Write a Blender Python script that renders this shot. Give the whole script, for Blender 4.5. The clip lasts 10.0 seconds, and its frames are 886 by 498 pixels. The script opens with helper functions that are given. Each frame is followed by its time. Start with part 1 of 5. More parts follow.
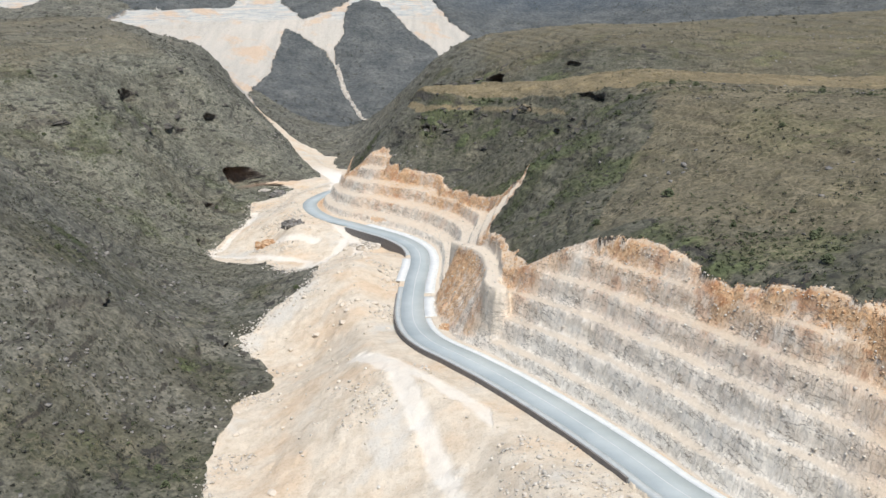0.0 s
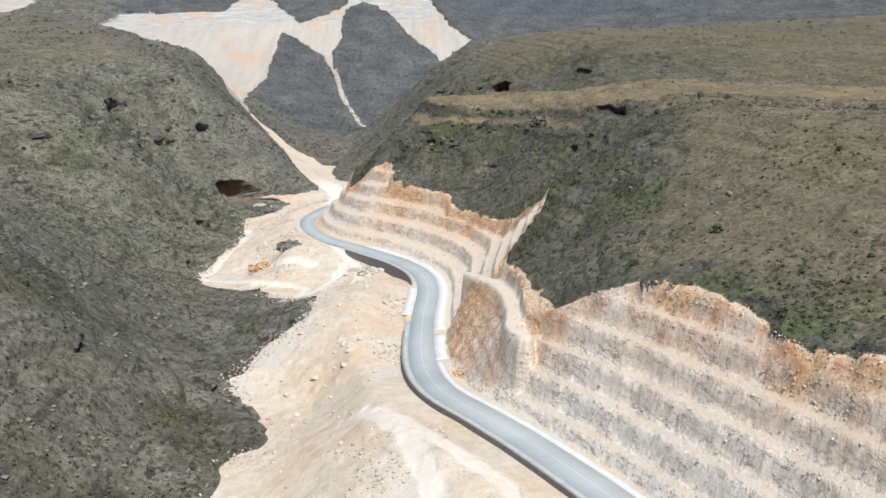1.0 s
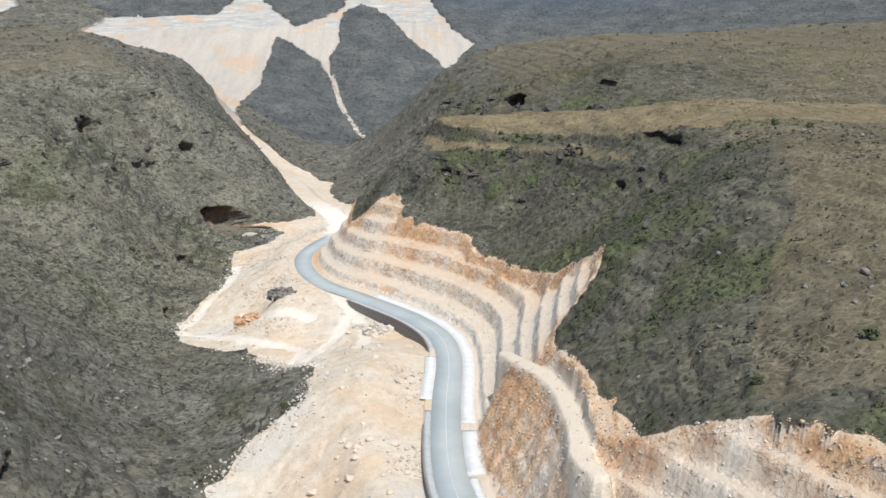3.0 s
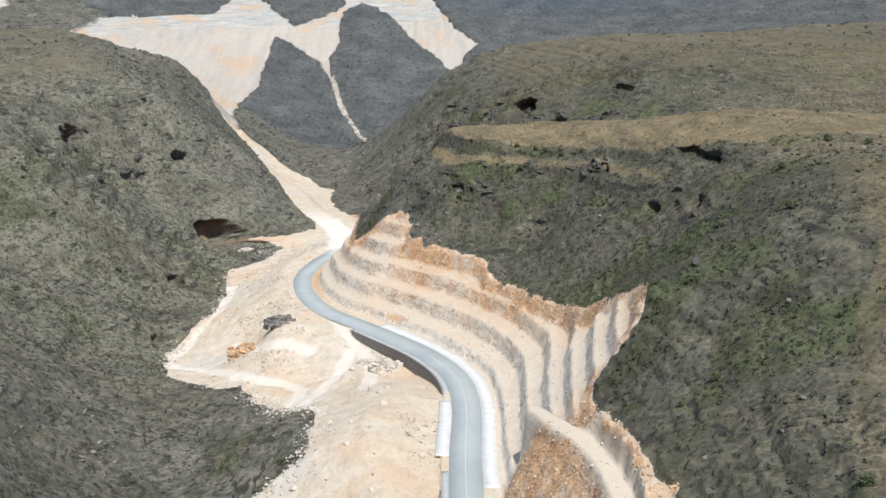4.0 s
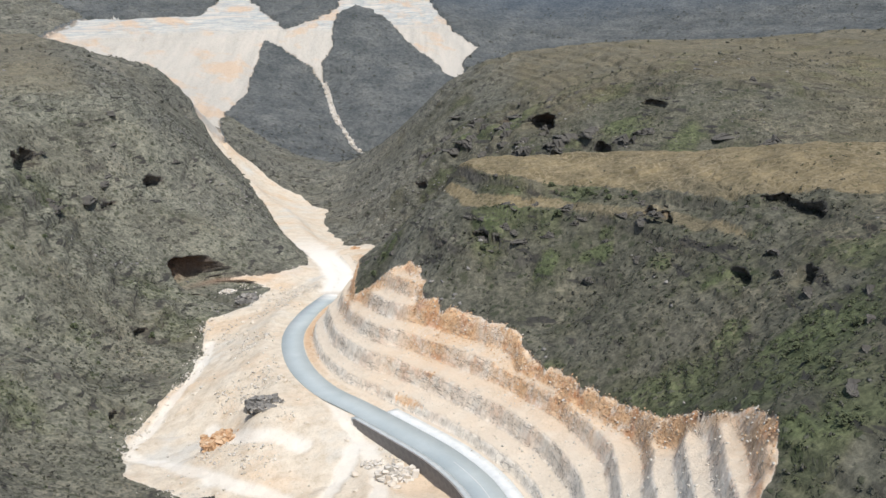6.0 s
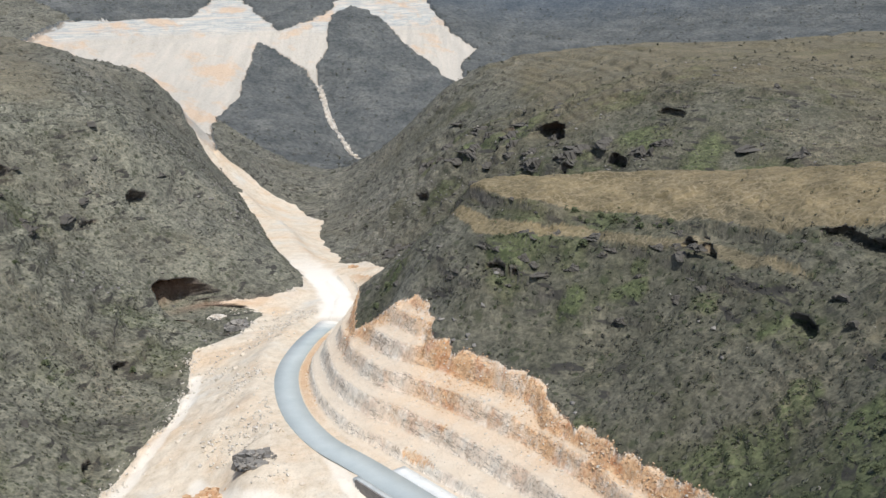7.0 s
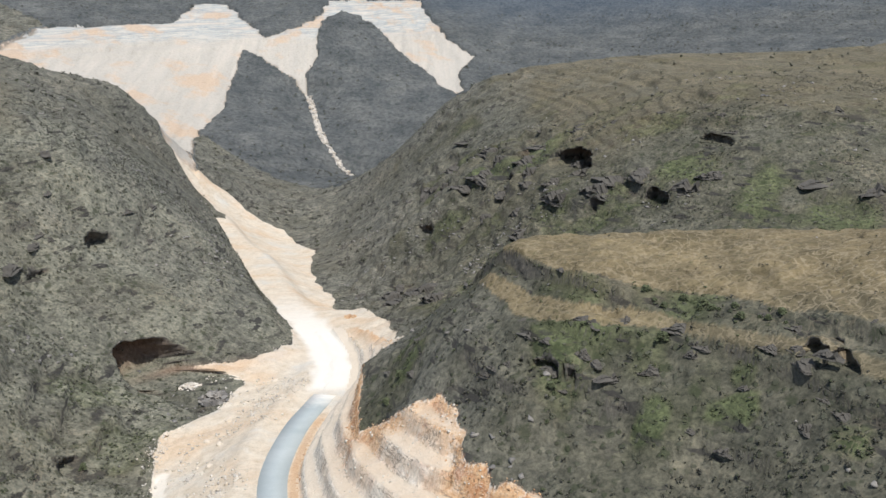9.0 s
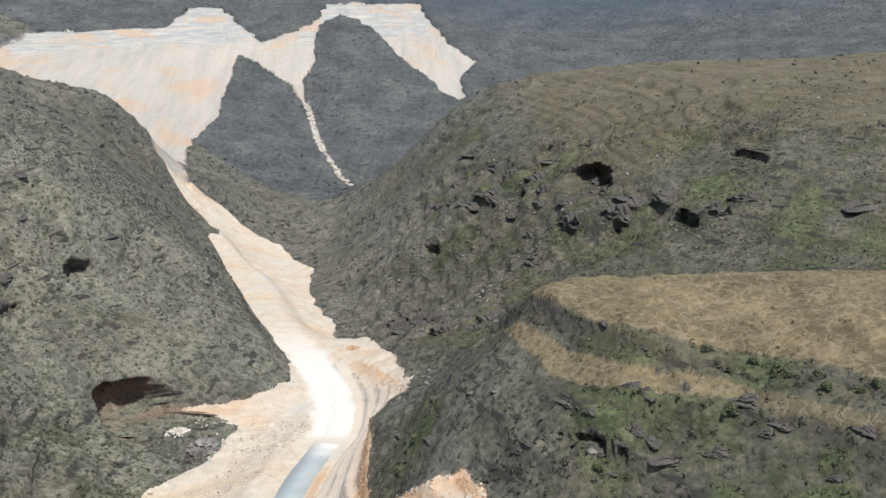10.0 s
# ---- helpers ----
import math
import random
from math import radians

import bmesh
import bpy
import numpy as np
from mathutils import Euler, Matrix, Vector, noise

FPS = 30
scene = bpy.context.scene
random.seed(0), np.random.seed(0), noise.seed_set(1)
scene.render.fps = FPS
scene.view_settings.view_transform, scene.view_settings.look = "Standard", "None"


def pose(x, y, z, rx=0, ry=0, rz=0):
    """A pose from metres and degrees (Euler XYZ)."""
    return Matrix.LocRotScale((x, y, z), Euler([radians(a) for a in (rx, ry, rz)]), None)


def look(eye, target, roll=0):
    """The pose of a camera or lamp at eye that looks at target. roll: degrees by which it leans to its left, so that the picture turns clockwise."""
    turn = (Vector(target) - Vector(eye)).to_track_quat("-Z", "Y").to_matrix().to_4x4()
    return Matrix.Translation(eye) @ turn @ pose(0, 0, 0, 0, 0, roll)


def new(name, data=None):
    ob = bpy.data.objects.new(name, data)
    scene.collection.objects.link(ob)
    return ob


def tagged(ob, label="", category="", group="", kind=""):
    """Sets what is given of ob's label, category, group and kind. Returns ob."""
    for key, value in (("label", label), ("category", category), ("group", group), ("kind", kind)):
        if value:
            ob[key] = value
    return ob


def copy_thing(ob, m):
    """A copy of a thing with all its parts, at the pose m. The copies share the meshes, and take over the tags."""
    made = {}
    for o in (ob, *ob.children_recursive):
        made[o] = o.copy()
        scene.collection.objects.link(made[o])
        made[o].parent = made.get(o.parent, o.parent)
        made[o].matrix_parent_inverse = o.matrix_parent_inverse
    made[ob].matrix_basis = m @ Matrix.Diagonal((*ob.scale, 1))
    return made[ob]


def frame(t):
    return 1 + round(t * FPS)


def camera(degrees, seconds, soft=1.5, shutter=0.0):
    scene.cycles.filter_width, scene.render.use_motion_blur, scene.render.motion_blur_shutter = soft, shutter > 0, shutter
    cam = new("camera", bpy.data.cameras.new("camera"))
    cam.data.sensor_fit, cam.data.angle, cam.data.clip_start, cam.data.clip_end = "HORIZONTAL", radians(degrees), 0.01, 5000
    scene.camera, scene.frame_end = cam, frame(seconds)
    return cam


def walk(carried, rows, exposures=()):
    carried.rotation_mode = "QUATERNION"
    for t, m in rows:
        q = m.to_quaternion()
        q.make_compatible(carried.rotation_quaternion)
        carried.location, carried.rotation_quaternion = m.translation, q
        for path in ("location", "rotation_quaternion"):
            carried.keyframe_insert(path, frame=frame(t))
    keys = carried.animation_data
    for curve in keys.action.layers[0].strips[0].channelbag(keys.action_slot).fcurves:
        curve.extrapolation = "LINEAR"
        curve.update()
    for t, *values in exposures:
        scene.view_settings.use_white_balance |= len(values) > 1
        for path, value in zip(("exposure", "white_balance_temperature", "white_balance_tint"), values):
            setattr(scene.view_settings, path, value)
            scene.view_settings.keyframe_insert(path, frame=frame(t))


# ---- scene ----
cam = camera(49.4, 10.0)
METRES, EYE, TILT, LEAN, TURN = 300.0, 100.0, -17.0, 0.0, 0.0
ROWS = [
    (0.0, 0.0, 0.0, 0.0, 0.0, 0.0, -0.0),
    (0.5, -0.0063, 0.0475, 0.0144, -0.11, 0.1, 0.03),
    (1.0, -0.0134, 0.0956, 0.0289, -0.15, 0.13, 0.07),
    (1.5, -0.02, 0.1421, 0.0432, -0.19, 0.22, 0.14),
    (2.0, -0.0262, 0.1897, 0.0577, -0.25, 0.28, 0.1),
    (2.5, -0.0321, 0.2366, 0.0717, -0.32, 0.24, 0.13),
    (4.0, -0.0507, 0.3786, 0.1144, -0.36, 0.03, 0.31),
    (4.5, -0.0572, 0.4269, 0.129, -0.4, 0.06, 0.29),
    (5.0, -0.0633, 0.4747, 0.1435, -0.52, 0.07, 0.3),
    (5.5, -0.0692, 0.5226, 0.158, -0.68, 0.04, 0.32),
    (7.0, -0.0874, 0.6639, 0.2011, -1.16, -0.03, 0.51),
    (7.5, -0.0933, 0.7113, 0.2155, -1.31, 0.0, 0.51),
    (8.0, -0.0996, 0.7593, 0.23, -1.46, 0.07, 0.5),
    (8.5, -0.1056, 0.8065, 0.2445, -1.61, 0.08, 0.54),
    (9.0, -0.1115, 0.8547, 0.2591, -1.83, 0.12, 0.62),
    (9.5, -0.1177, 0.9022, 0.2737, -1.93, 0.16, 0.73),
    (10.0, -0.1239, 0.9496, 0.288, -2.01, 0.24, 0.74),
]
walk(cam, [(t, pose(0, 0, EYE, TILT, LEAN, TURN) @ pose(METRES * x, METRES * y, METRES * z, 90 + pitch, roll, yaw)) for t, x, y, z, yaw, pitch, roll in ROWS])

# ---- world, sun, exposure ----
SUN_EL, SUN_AZ = 65.0, 162.0      # degrees; azimuth clockwise from +y
world = bpy.data.worlds.new("world")
scene.world = world
world.use_nodes = True
wn = world.node_tree.nodes
sky = wn.new("ShaderNodeTexSky")
sky.sky_type, sky.sun_disc = "NISHITA", False
sky.sun_elevation, sky.sun_rotation = radians(SUN_EL), radians(SUN_AZ)
sky.air_density, sky.dust_density = 1.0, 1.5
world.node_tree.links.new(sky.outputs[0], wn["Background"].inputs[0])
wn["Background"].inputs[1].default_value = 0.135
sun = new("sun", bpy.data.lights.new("sun", "SUN"))
sun.data.energy, sun.data.angle, sun.data.color = 4.3, radians(0.5), (0.99, 0.972, 0.945)
_d = Vector((math.sin(radians(SUN_AZ)) * math.cos(radians(SUN_EL)), math.cos(radians(SUN_AZ)) * math.cos(radians(SUN_EL)), math.sin(radians(SUN_EL))))
sun.matrix_world = look(_d * 600 + Vector((0, 400, 0)), (0, 400, 0))
scene.view_settings.exposure = 0.0

# ---- landform ----
def value_noise(x, y, seed):
    """Smooth noise in -1..1 over arrays."""
    xi, yi = np.floor(x).astype(np.int64), np.floor(y).astype(np.int64)
    fx, fy = x - xi, y - yi
    fx, fy = fx * fx * fx * (fx * (fx * 6 - 15) + 10), fy * fy * fy * (fy * (fy * 6 - 15) + 10)

    def corner(i, j):
        h = (i * 374761393 + j * 668265263 + seed * 974711) & 0x7FFFFFFF
        h = ((h ^ (h >> 13)) * 1274126177) & 0x7FFFFFFF
        return ((h ^ (h >> 16)) & 0xFFFF) / 32767.5 - 1.0

    a = corner(xi, yi) * (1 - fx) + corner(xi + 1, yi) * fx
    b = corner(xi, yi + 1) * (1 - fx) + corner(xi + 1, yi + 1) * fx
    return a * (1 - fy) + b * fy


def fbm(x, y, size, octaves, seed, gain=0.5):
    out, amp, total = np.zeros_like(x), 1.0, 0.0
    for k in range(octaves):
        c, s = math.cos(0.7 * k), math.sin(0.7 * k)
        out += amp * value_noise((c * x - s * y) / size + 17.3 * k, (s * x + c * y) / size - 9.1 * k, seed + k)
        total += amp
        amp *= gain
        size *= 0.5
    return out / total


def smooth(a, b, v):
    t = np.clip((v - a) / (b - a), 0, 1)
    return t * t * (3 - 2 * t)


# Heights of the land before the road was cut: slopes, spurs and floors (x, y, z).
LEFT_SLOPE = [(-97, 212, 13), (-69, 196, -8), (-72, 239, -8), (-90, 249, 8), (-60, 274, -16), (-75, 306, -17), (-92, 350, -20),
              (-123, 357, -6), (-140, 362, -1), (-155, 349, 24), (-109, 433, -32), (-130, 434, -17), (-160, 447, -8), (-126, 456, -27),
              (-149, 480, -5), (-171, 482, 15), (-123, 494, -29), (-140, 501, -13)]
LEFT_SPUR = [(-181, 555, 21), (-166, 557, 0), (-124, 558, -26), (-142, 566, -13), (-104, 594, -22), (-122, 595, -15), (-142, 615, -1),
             (-183, 609, 28), (-156, 625, 23), (-144, 646, 12), (-118, 660, -14), (-260, 640, 44), (-157, 760, -6), (-172, 760, 9), (-199, 760, 27),
             (-224, 760, 38), (-254, 760, 44), (-300, 760, 46), (-259, 895, 28), (-221, 900, 19), (-205, 892, 2), (-187, 893, -21), (-300, 900, 39),
             (-370, 900, 34), (-230, 960, -25), (-330, 980, -5), (-240, 470, 38), (-420, 700, 50), (-330, 480, 55), (-210, 330, 45), (-150, 240, 45), (-300, 250, 65)]
RIGHT_SLOPE = [(72, 177, 48), (70, 206, 49), (45, 225, 42), (31, 235, 34), (60, 241, 46), (74, 268, 54),
               (101, 258, 59), (38, 280, 37), (51, 284, 48), (29, 301, 35), (34, 307, 39), (65, 331, 53), (50, 332, 42), (51, 359, 39),
               (30, 357, 21), (36, 370, 28), (17, 374, 15), (41, 376, 31), (7, 403, 12), (8, 419, 20), (-8, 426, 16), (-19, 434, 16),
               (-28, 443, 14), (-33, 462, 13), (-45, 475, 2), (-46, 495, 0)]
MESA = [(25, 410, 28), (34, 410, 37), (59, 387, 46), (40, 422, 42), (18, 429, 33), (9, 426, 25), (-8, 435, 25), (21, 454, 38), (-5, 476, 36.5), (-11.5, 480, 34.5), (28, 480, 38),
        (60, 480, 38), (100, 480, 37), (144, 480, 39), (217, 480, 41), (110, 340, 53), (180, 300, 58), (200, 400, 48), (-19, 482, 27), (100, 150, 58)]
SIDE_VALLEY = [(10, 520, 6), (45, 535, 9), (110, 550, 16), (200, 570, 26), (-25, 560, -14), (33, 619, 10), (57, 608, 17), (83, 627, 33),
               (119, 603, 34), (118, 623, 43), (58, 697, 30), (10, 701, 0), (33, 665, 16), (-15, 729, -10), (25, 735, 8)]
FAR_MESA = [(34, 900, 28), (3, 921, 14), (60, 900, 32), (111, 900, 36), (168, 900, 37), (266, 900, 42), (399, 900, 48), (170, 720, 44), (200, 800, 42),
            (330, 760, 50), (90, 780, 34), (34, 965, -2), (120, 990, 4), (260, 990, 12), (420, 990, 25)]
WADI = [(-65, 575, -33), (-65, 641, -40), (-42, 667, -44), (-29, 712, -27), (-44, 725, -36), (-59, 727, -52), (-90, 668, -42), (-125, 780, -52), (-97, 886, -74), (-152, 890, -56),
        (-178, 881, -36), (-105, 982, -70), (-152, 1012, -66), (-81, 1106, -78), (-30, 1000, -40), (20, 1100, -30)]
FAR_SLOPE = [(-104, 1128, -58), (-48, 1153, -60), (-225, 1153, -33), (-167, 1202, -38), (-386, 1265, 37), (-206, 1285, 7), (-134, 1340, 32),
             (34, 1342, -8), (124, 1432, 9), (-49, 1350, 19), (-300, 1050, -20), (-420, 1000, 10), (-260, 1400, 42), (100, 1600, 60), (-300, 1800, 110), (300, 1500, 40),
             (700, 1900, 120), (-900, 1500, 110), (0, 2600, 190)]
# Ground on the valley side as the spoil left it.
SPOIL = [(-24, 189, 1), (-39, 196, -8), (-20, 220, 4), (-37, 264, -12), (-27, 274, -2), (-43, 311, -5), (-35, 319, -3), (-26, 296, 0),
         (-33, 400, -15), (-66, 410, -14), (-71, 415, -21), (-77, 408, -23), (-104, 445, -30), (-85, 439, -22), (-77, 494, -22), (9, 170, 9), (-38, 365, -14), (-62, 350, -17),
         (10, 60, 18), (-60, 60, 0), (80, 60, 50), (-200, 60, 40)]
# Brink of the two cuts.
NEAR_BRINK = [(15, 234, 22), (20.5, 226.5, 26.5), (27.3, 219.8, 32), (33.5, 214, 36.5), (39.3, 204, 41), (44, 195, 42.6), (47.5, 186, 43),
              (51, 176, 42.3), (53, 167, 42), (57, 160, 45), (63, 146, 49), (66.5, 137, 49.3)]
MID_BRINK = [(-45, 460, -1), (-42, 457, 1.7), (-33, 450, 12), (-28.8, 448, 13.3), (-25, 435.5, 13.4), (-25, 428.5, 8.4), (-15, 418.6, 8.8),
             (-10.5, 413, 8.6), (-2, 401, 11), (-0.3, 392, 7.8), (6, 380, 8.3), (10.5, 370, 9), (15, 360, 9.8), (18.5, 353, 12), (20.5, 341, 16),
             (24.3, 332, 22), (27.5, 318, 29), (26, 302, 34.8), (24, 298, 32), (20.3, 292.5, 28), (14.3, 292, 19), (11.2, 286.7, 15.5),
             (12.7, 265, 20), (14, 249, 21)]
SPOTS = np.array(NEAR_BRINK + MID_BRINK + LEFT_SLOPE + LEFT_SPUR + RIGHT_SLOPE + MESA + SIDE_VALLEY + FAR_MESA + WADI + FAR_SLOPE + SPOIL, float)


def spline_weights(p, soft):
    n = len(p)
    r = np.hypot(p[:, None, 0] - p[None, :, 0], p[:, None, 1] - p[None, :, 1]) / 100
    a = np.zeros((n + 3, n + 3))
    a[:n, :n] = r * r * np.log(r + 1e-9) + soft * np.eye(n)
    a[:n, n], a[:n, n + 1:n + 3] = 1, p[:, :2] / 100
    a[n:, :n] = a[:n, n:].T
    return np.linalg.solve(a, np.r_[p[:, 2], 0, 0, 0])


WEIGHTS = spline_weights(SPOTS, 0.002)


def base_height(x, y):
    out = WEIGHTS[-3] + WEIGHTS[-2] * x / 100 + WEIGHTS[-1] * y / 100
    for (px, py, _), w in zip(SPOTS, WEIGHTS):
        r2 = ((x - px) ** 2 + (y - py) ** 2) / 1e4 + 1e-12
        out = out + w * 0.5 * r2 * np.log(r2)
    return np.clip(out, -95, 190)


# The road's centre line, from the near end to the end of the asphalt and on along the track.
ROAD = [(70, 60, 25), (56, 100, 21), (39.5, 137, 16.3), (34, 153, 14.2), (24.7, 176.4, 11.3), (14, 199.6, 8.5), (5.5, 216.4, 6.2), (-4.5, 237, 3), (-9, 265, -1.5),
        (-9.4, 302.5, -4.7), (-8.2, 334, -6.7), (-10.6, 355, -8), (-18.5, 373, -9.3), (-29.8, 390, -11), (-41.4, 405.8, -12.5),
        (-52, 420, -14), (-61.6, 443, -16.6), (-67.6, 475, -20.8), (-66.5, 508, -25.3), (-62.5, 530, -28), (-60, 545, -29.6),
        (-61, 575, -32.5), (-71, 610, -36), (-84, 646, -40), (-99, 688, -44.5), (-114, 735, -48), (-134, 785, -51), (-158, 850, -53)]
ASPHALT_END = 547.0


def curve_points(ctrl, step):
    """A centripetal-like smooth line through the control points, at even steps."""
    p = np.array(ctrl, float)
    q = np.vstack([2 * p[0] - p[1], p, 2 * p[-1] - p[-2]])
    out = []
    for a, b, c, d in zip(q, q[1:], q[2:], q[3:]):
        t = np.linspace(0, 1, 12, endpoint=False)[:, None]
        out.append(0.5 * (2 * b + (c - a) * t + (2 * a - 5 * b + 4 * c - d) * t ** 2 + (3 * b - a - 3 * c + d) * t ** 3))
    line = np.vstack(out + [p[-1:]])
    for _ in range(6):
        line[1:-1] = 0.25 * line[:-2] + 0.5 * line[1:-1] + 0.25 * line[2:]
    far = np.r_[0, np.cumsum(np.linalg.norm(np.diff(line, axis=0), axis=1))]
    s = np.arange(0, far[-1], step)
    return np.stack([np.interp(s, far, line[:, k]) for k in range(3)], 1)


LINE = curve_points(ROAD, 3.0)


def to_line(x, y, line):
    """Signed distance from a line (right of its course positive), its height there and the y there."""
    best, side, z, at = np.full(x.shape, 1e9), np.zeros_like(x), np.zeros_like(x), np.zeros_like(x)
    for a, b in zip(line, line[1:]):
        dx, dy = b[0] - a[0], b[1] - a[1]
        n = dx * dx + dy * dy
        t = np.clip(((x - a[0]) * dx + (y - a[1]) * dy) / n, 0, 1)
        ex, ey = x - a[0] - t * dx, y - a[1] - t * dy
        d = ex * ex + ey * ey
        m = d < best
        best = np.where(m, d, best)
        side = np.where(m, ex * dy - ey * dx, side)
        z = np.where(m, a[2] + t * (b[2] - a[2]), z)
        at = np.where(m, a[1] + t * dy, at)
    return np.sqrt(best) * np.where(side >= 0, 1, -1), z, at


def inside(x, y, poly):
    """Whether points lie in a polygon."""
    hit = np.zeros(x.shape, bool)
    for (ax, ay), (bx, by) in zip(poly, poly[1:] + poly[:1]):
        if ay != by:
            hit ^= ((ay > y) != (by > y)) & (x < (bx - ax) * (y - ay) / (by - ay) + ax)
    return hit


BENCH, BATTER, HEAP, HALF = 5.7, 0.36, 0.2, 3.5      # height of a bench, the shares of its run under the face and of its height in fallen stone, half the asphalt
STATIONS = [140, 205, 235, 262, 300, 325, 345, 400, 420, 445, 480, 520, 600]      # y along the road
PITCH = [3.5, 3.5, 3.5, 3.7, 4.2, 5.0, 6.6, 6.8, 5.6, 5.0, 4.6, 4.2, 4.0]         # bench to bench, across
FOOT = [6.3, 6.3, 6.8, 8.2, 8.2, 8.2, 8.2, 7.6, 7.4, 6.8, 6.4, 7.5, 9.0]          # centre of the road to the foot of the cut


SHORT = [1.4, 1.8, 2.5, 2.2, 1.8, 1.8, 1.8, 1.8, 1.8, 1.6, 1.4, 1.0, 1.0]         # how much the lowest face lacks of a full bench


def bench_height(d, at, wob, rotten):
    """Height of the benched cut over the road, at a distance to the right of its centre."""
    pitch, short = np.interp(at, STATIONS, PITCH), np.interp(at, STATIONS, SHORT)
    run = np.minimum(BATTER * pitch, 1.6)
    start = short / (BENCH * (1 - HEAP)) * run
    d = np.maximum(d - np.interp(at, STATIONS, FOOT) + wob, 0) + start
    k = np.floor(d / pitch)
    f = d - k * pitch
    sharp = BENCH * (k + (1 - HEAP) * np.clip(f / run, 0, 1) + HEAP * np.clip((f - run) / (pitch - run), 0, 1) ** 1.6)
    return np.maximum(sharp * (1 - rotten) + (BENCH * d / pitch) * rotten - short, 0)


# What covers the ground, in plan.
CUT_EDGE = [(70, 100), (66.5, 137), (63, 146), (57, 160), (53, 167), (51, 176), (47.5, 186), (44, 195), (39.3, 204), (33.5, 214), (27.3, 219.8), (20.5, 226.5),
            (19.5, 234), (18, 249), (16.5, 265), (14, 284), (15, 291), (20.3, 291.5), (25, 297), (28, 303), (29, 318), (24.8, 332), (21, 341), (19, 353),
            (15.5, 360), (11, 370), (6.5, 380), (0.5, 392), (-1, 401.5), (-10, 413.6), (-15, 419), (-24, 429), (-24, 436), (-28, 449), (-33, 450.5),
            (-41, 457.5), (-45, 461), (-46.5, 474), (-46, 500), (-40, 522), (-37.5, 531), (-41, 560), (-48, 590), (-55, 605)]
CUT = CUT_EDGE + [(-71, 610), (-61, 575), (-62, 530), (-67, 475), (-61, 443), (-41, 406), (-18, 373), (-8, 334), (-9, 265), (5, 216), (25, 176), (39, 137), (55, 100)]
SPOIL_LOW = [(-48, 90), (-49, 150), (-51, 180), (-55, 197), (-54, 215), (-52, 233), (-46, 239), (-50, 256), (-64, 282), (-57, 300), (-46, 308), (-45, 325), (-46, 346),
             (-58, 351), (-74, 378), (-82, 380), (-100, 394), (-106, 411), (-107, 431), (-105, 442), (-100, 458), (-101, 482), (-104, 500), (-106, 521), (-95, 533),
             (-90, 548), (-88, 558), (-94, 562), (-100, 563), (-101, 566.5), (-95, 570), (-84, 579), (-77, 590), (-80, 615), (-89, 640)]
SPOIL_ROADSIDE = [(-60, 640), (-50, 560), (-60, 470), (-40, 405), (-10, 350), (-5, 265), (10, 216), (35, 160), (60, 90)]
TRACK_SIDE = [(-80, 615), (-89, 640), (-95, 662), (-107, 700), (-123, 750), (-141, 819), (-150, 852), (-176, 881), (-192, 893), (-172, 899), (-154, 901), (-142, 891),
              (-117, 884), (-91, 810), (-87, 750), (-70, 690), (-67, 652), (-56, 648), (-43, 600), (-37, 548), (-38, 531), (-60, 560)]
SCAR = [(-420, 1120), (-401, 1217), (-387, 1268), (-356, 1289), (-293, 1350), (-285, 1426), (-249, 1439), (-210, 1352), (-185, 1316), (-136, 1353), (-130, 1437),
        (-22, 1519), (-16, 1472), (7, 1391), (40, 1357), (18, 1296), (24, 1239), (11, 1228), (-9, 1273), (-49, 1322), (-86, 1379), (-111, 1386), (-129, 1343),
        (-129, 1282), (-137, 1258), (-132, 1224), (-148, 1249), (-196, 1285), (-207, 1289), (-208, 1216), (-211, 1143), (-213, 1060), (-195, 950),
        (-170, 890), (-195, 890), (-230, 1000), (-260, 1050), (-350, 1080)]
RUBBLE_RUN = [(-134, 1235, 0), (-122, 1180, 0), (-112, 1138, 0), (-96, 1112, 0), (-81, 1100, 0)]
SITE_TRACKS = [[(-100, 496, 0), (-98, 477, 0), (-98, 455, 0), (-102, 436, 0), (-105, 418, 0), (-101, 408, 0), (-90, 402, 0), (-72, 383, 0), (-58, 374, 0), (-53, 364, 0), (-55, 355, 0)],
               [(-50, 416, 0), (-47, 408, 0), (-43, 397, 0), (-37, 385, 0), (-34, 372, 0), (-34, 352, 0)],
               [(-41, 388, 0), (-44, 376, 0), (-48, 362, 0), (-51, 351, 0), (-42, 335, 0)],
               [(-83, 420, 0), (-71, 402, 0), (-60, 396, 0), (-53, 391, 0)],
               [(-22, 229, 0), (-12, 209, 0), (-7, 192, 0), (-3, 177, 0), (2, 156, 0), (6, 130, 0)],
               [(-22, 228, 0), (-13, 217, 0), (-4, 200, 0), (9, 180, 0), (17, 160, 0), (24, 138, 0)]]
# A narrow haul path round the rim of the gully, with its heights.
RIM_PATH = [(4, 294, 12.6), (7.5, 284, 14.6), (10.6, 275, 16.2), (13, 262, 18.0), (13.5, 249, 19.2), (13.2, 240, 20.2), (12.3, 231, 21.0), (14, 224, 21.5)]
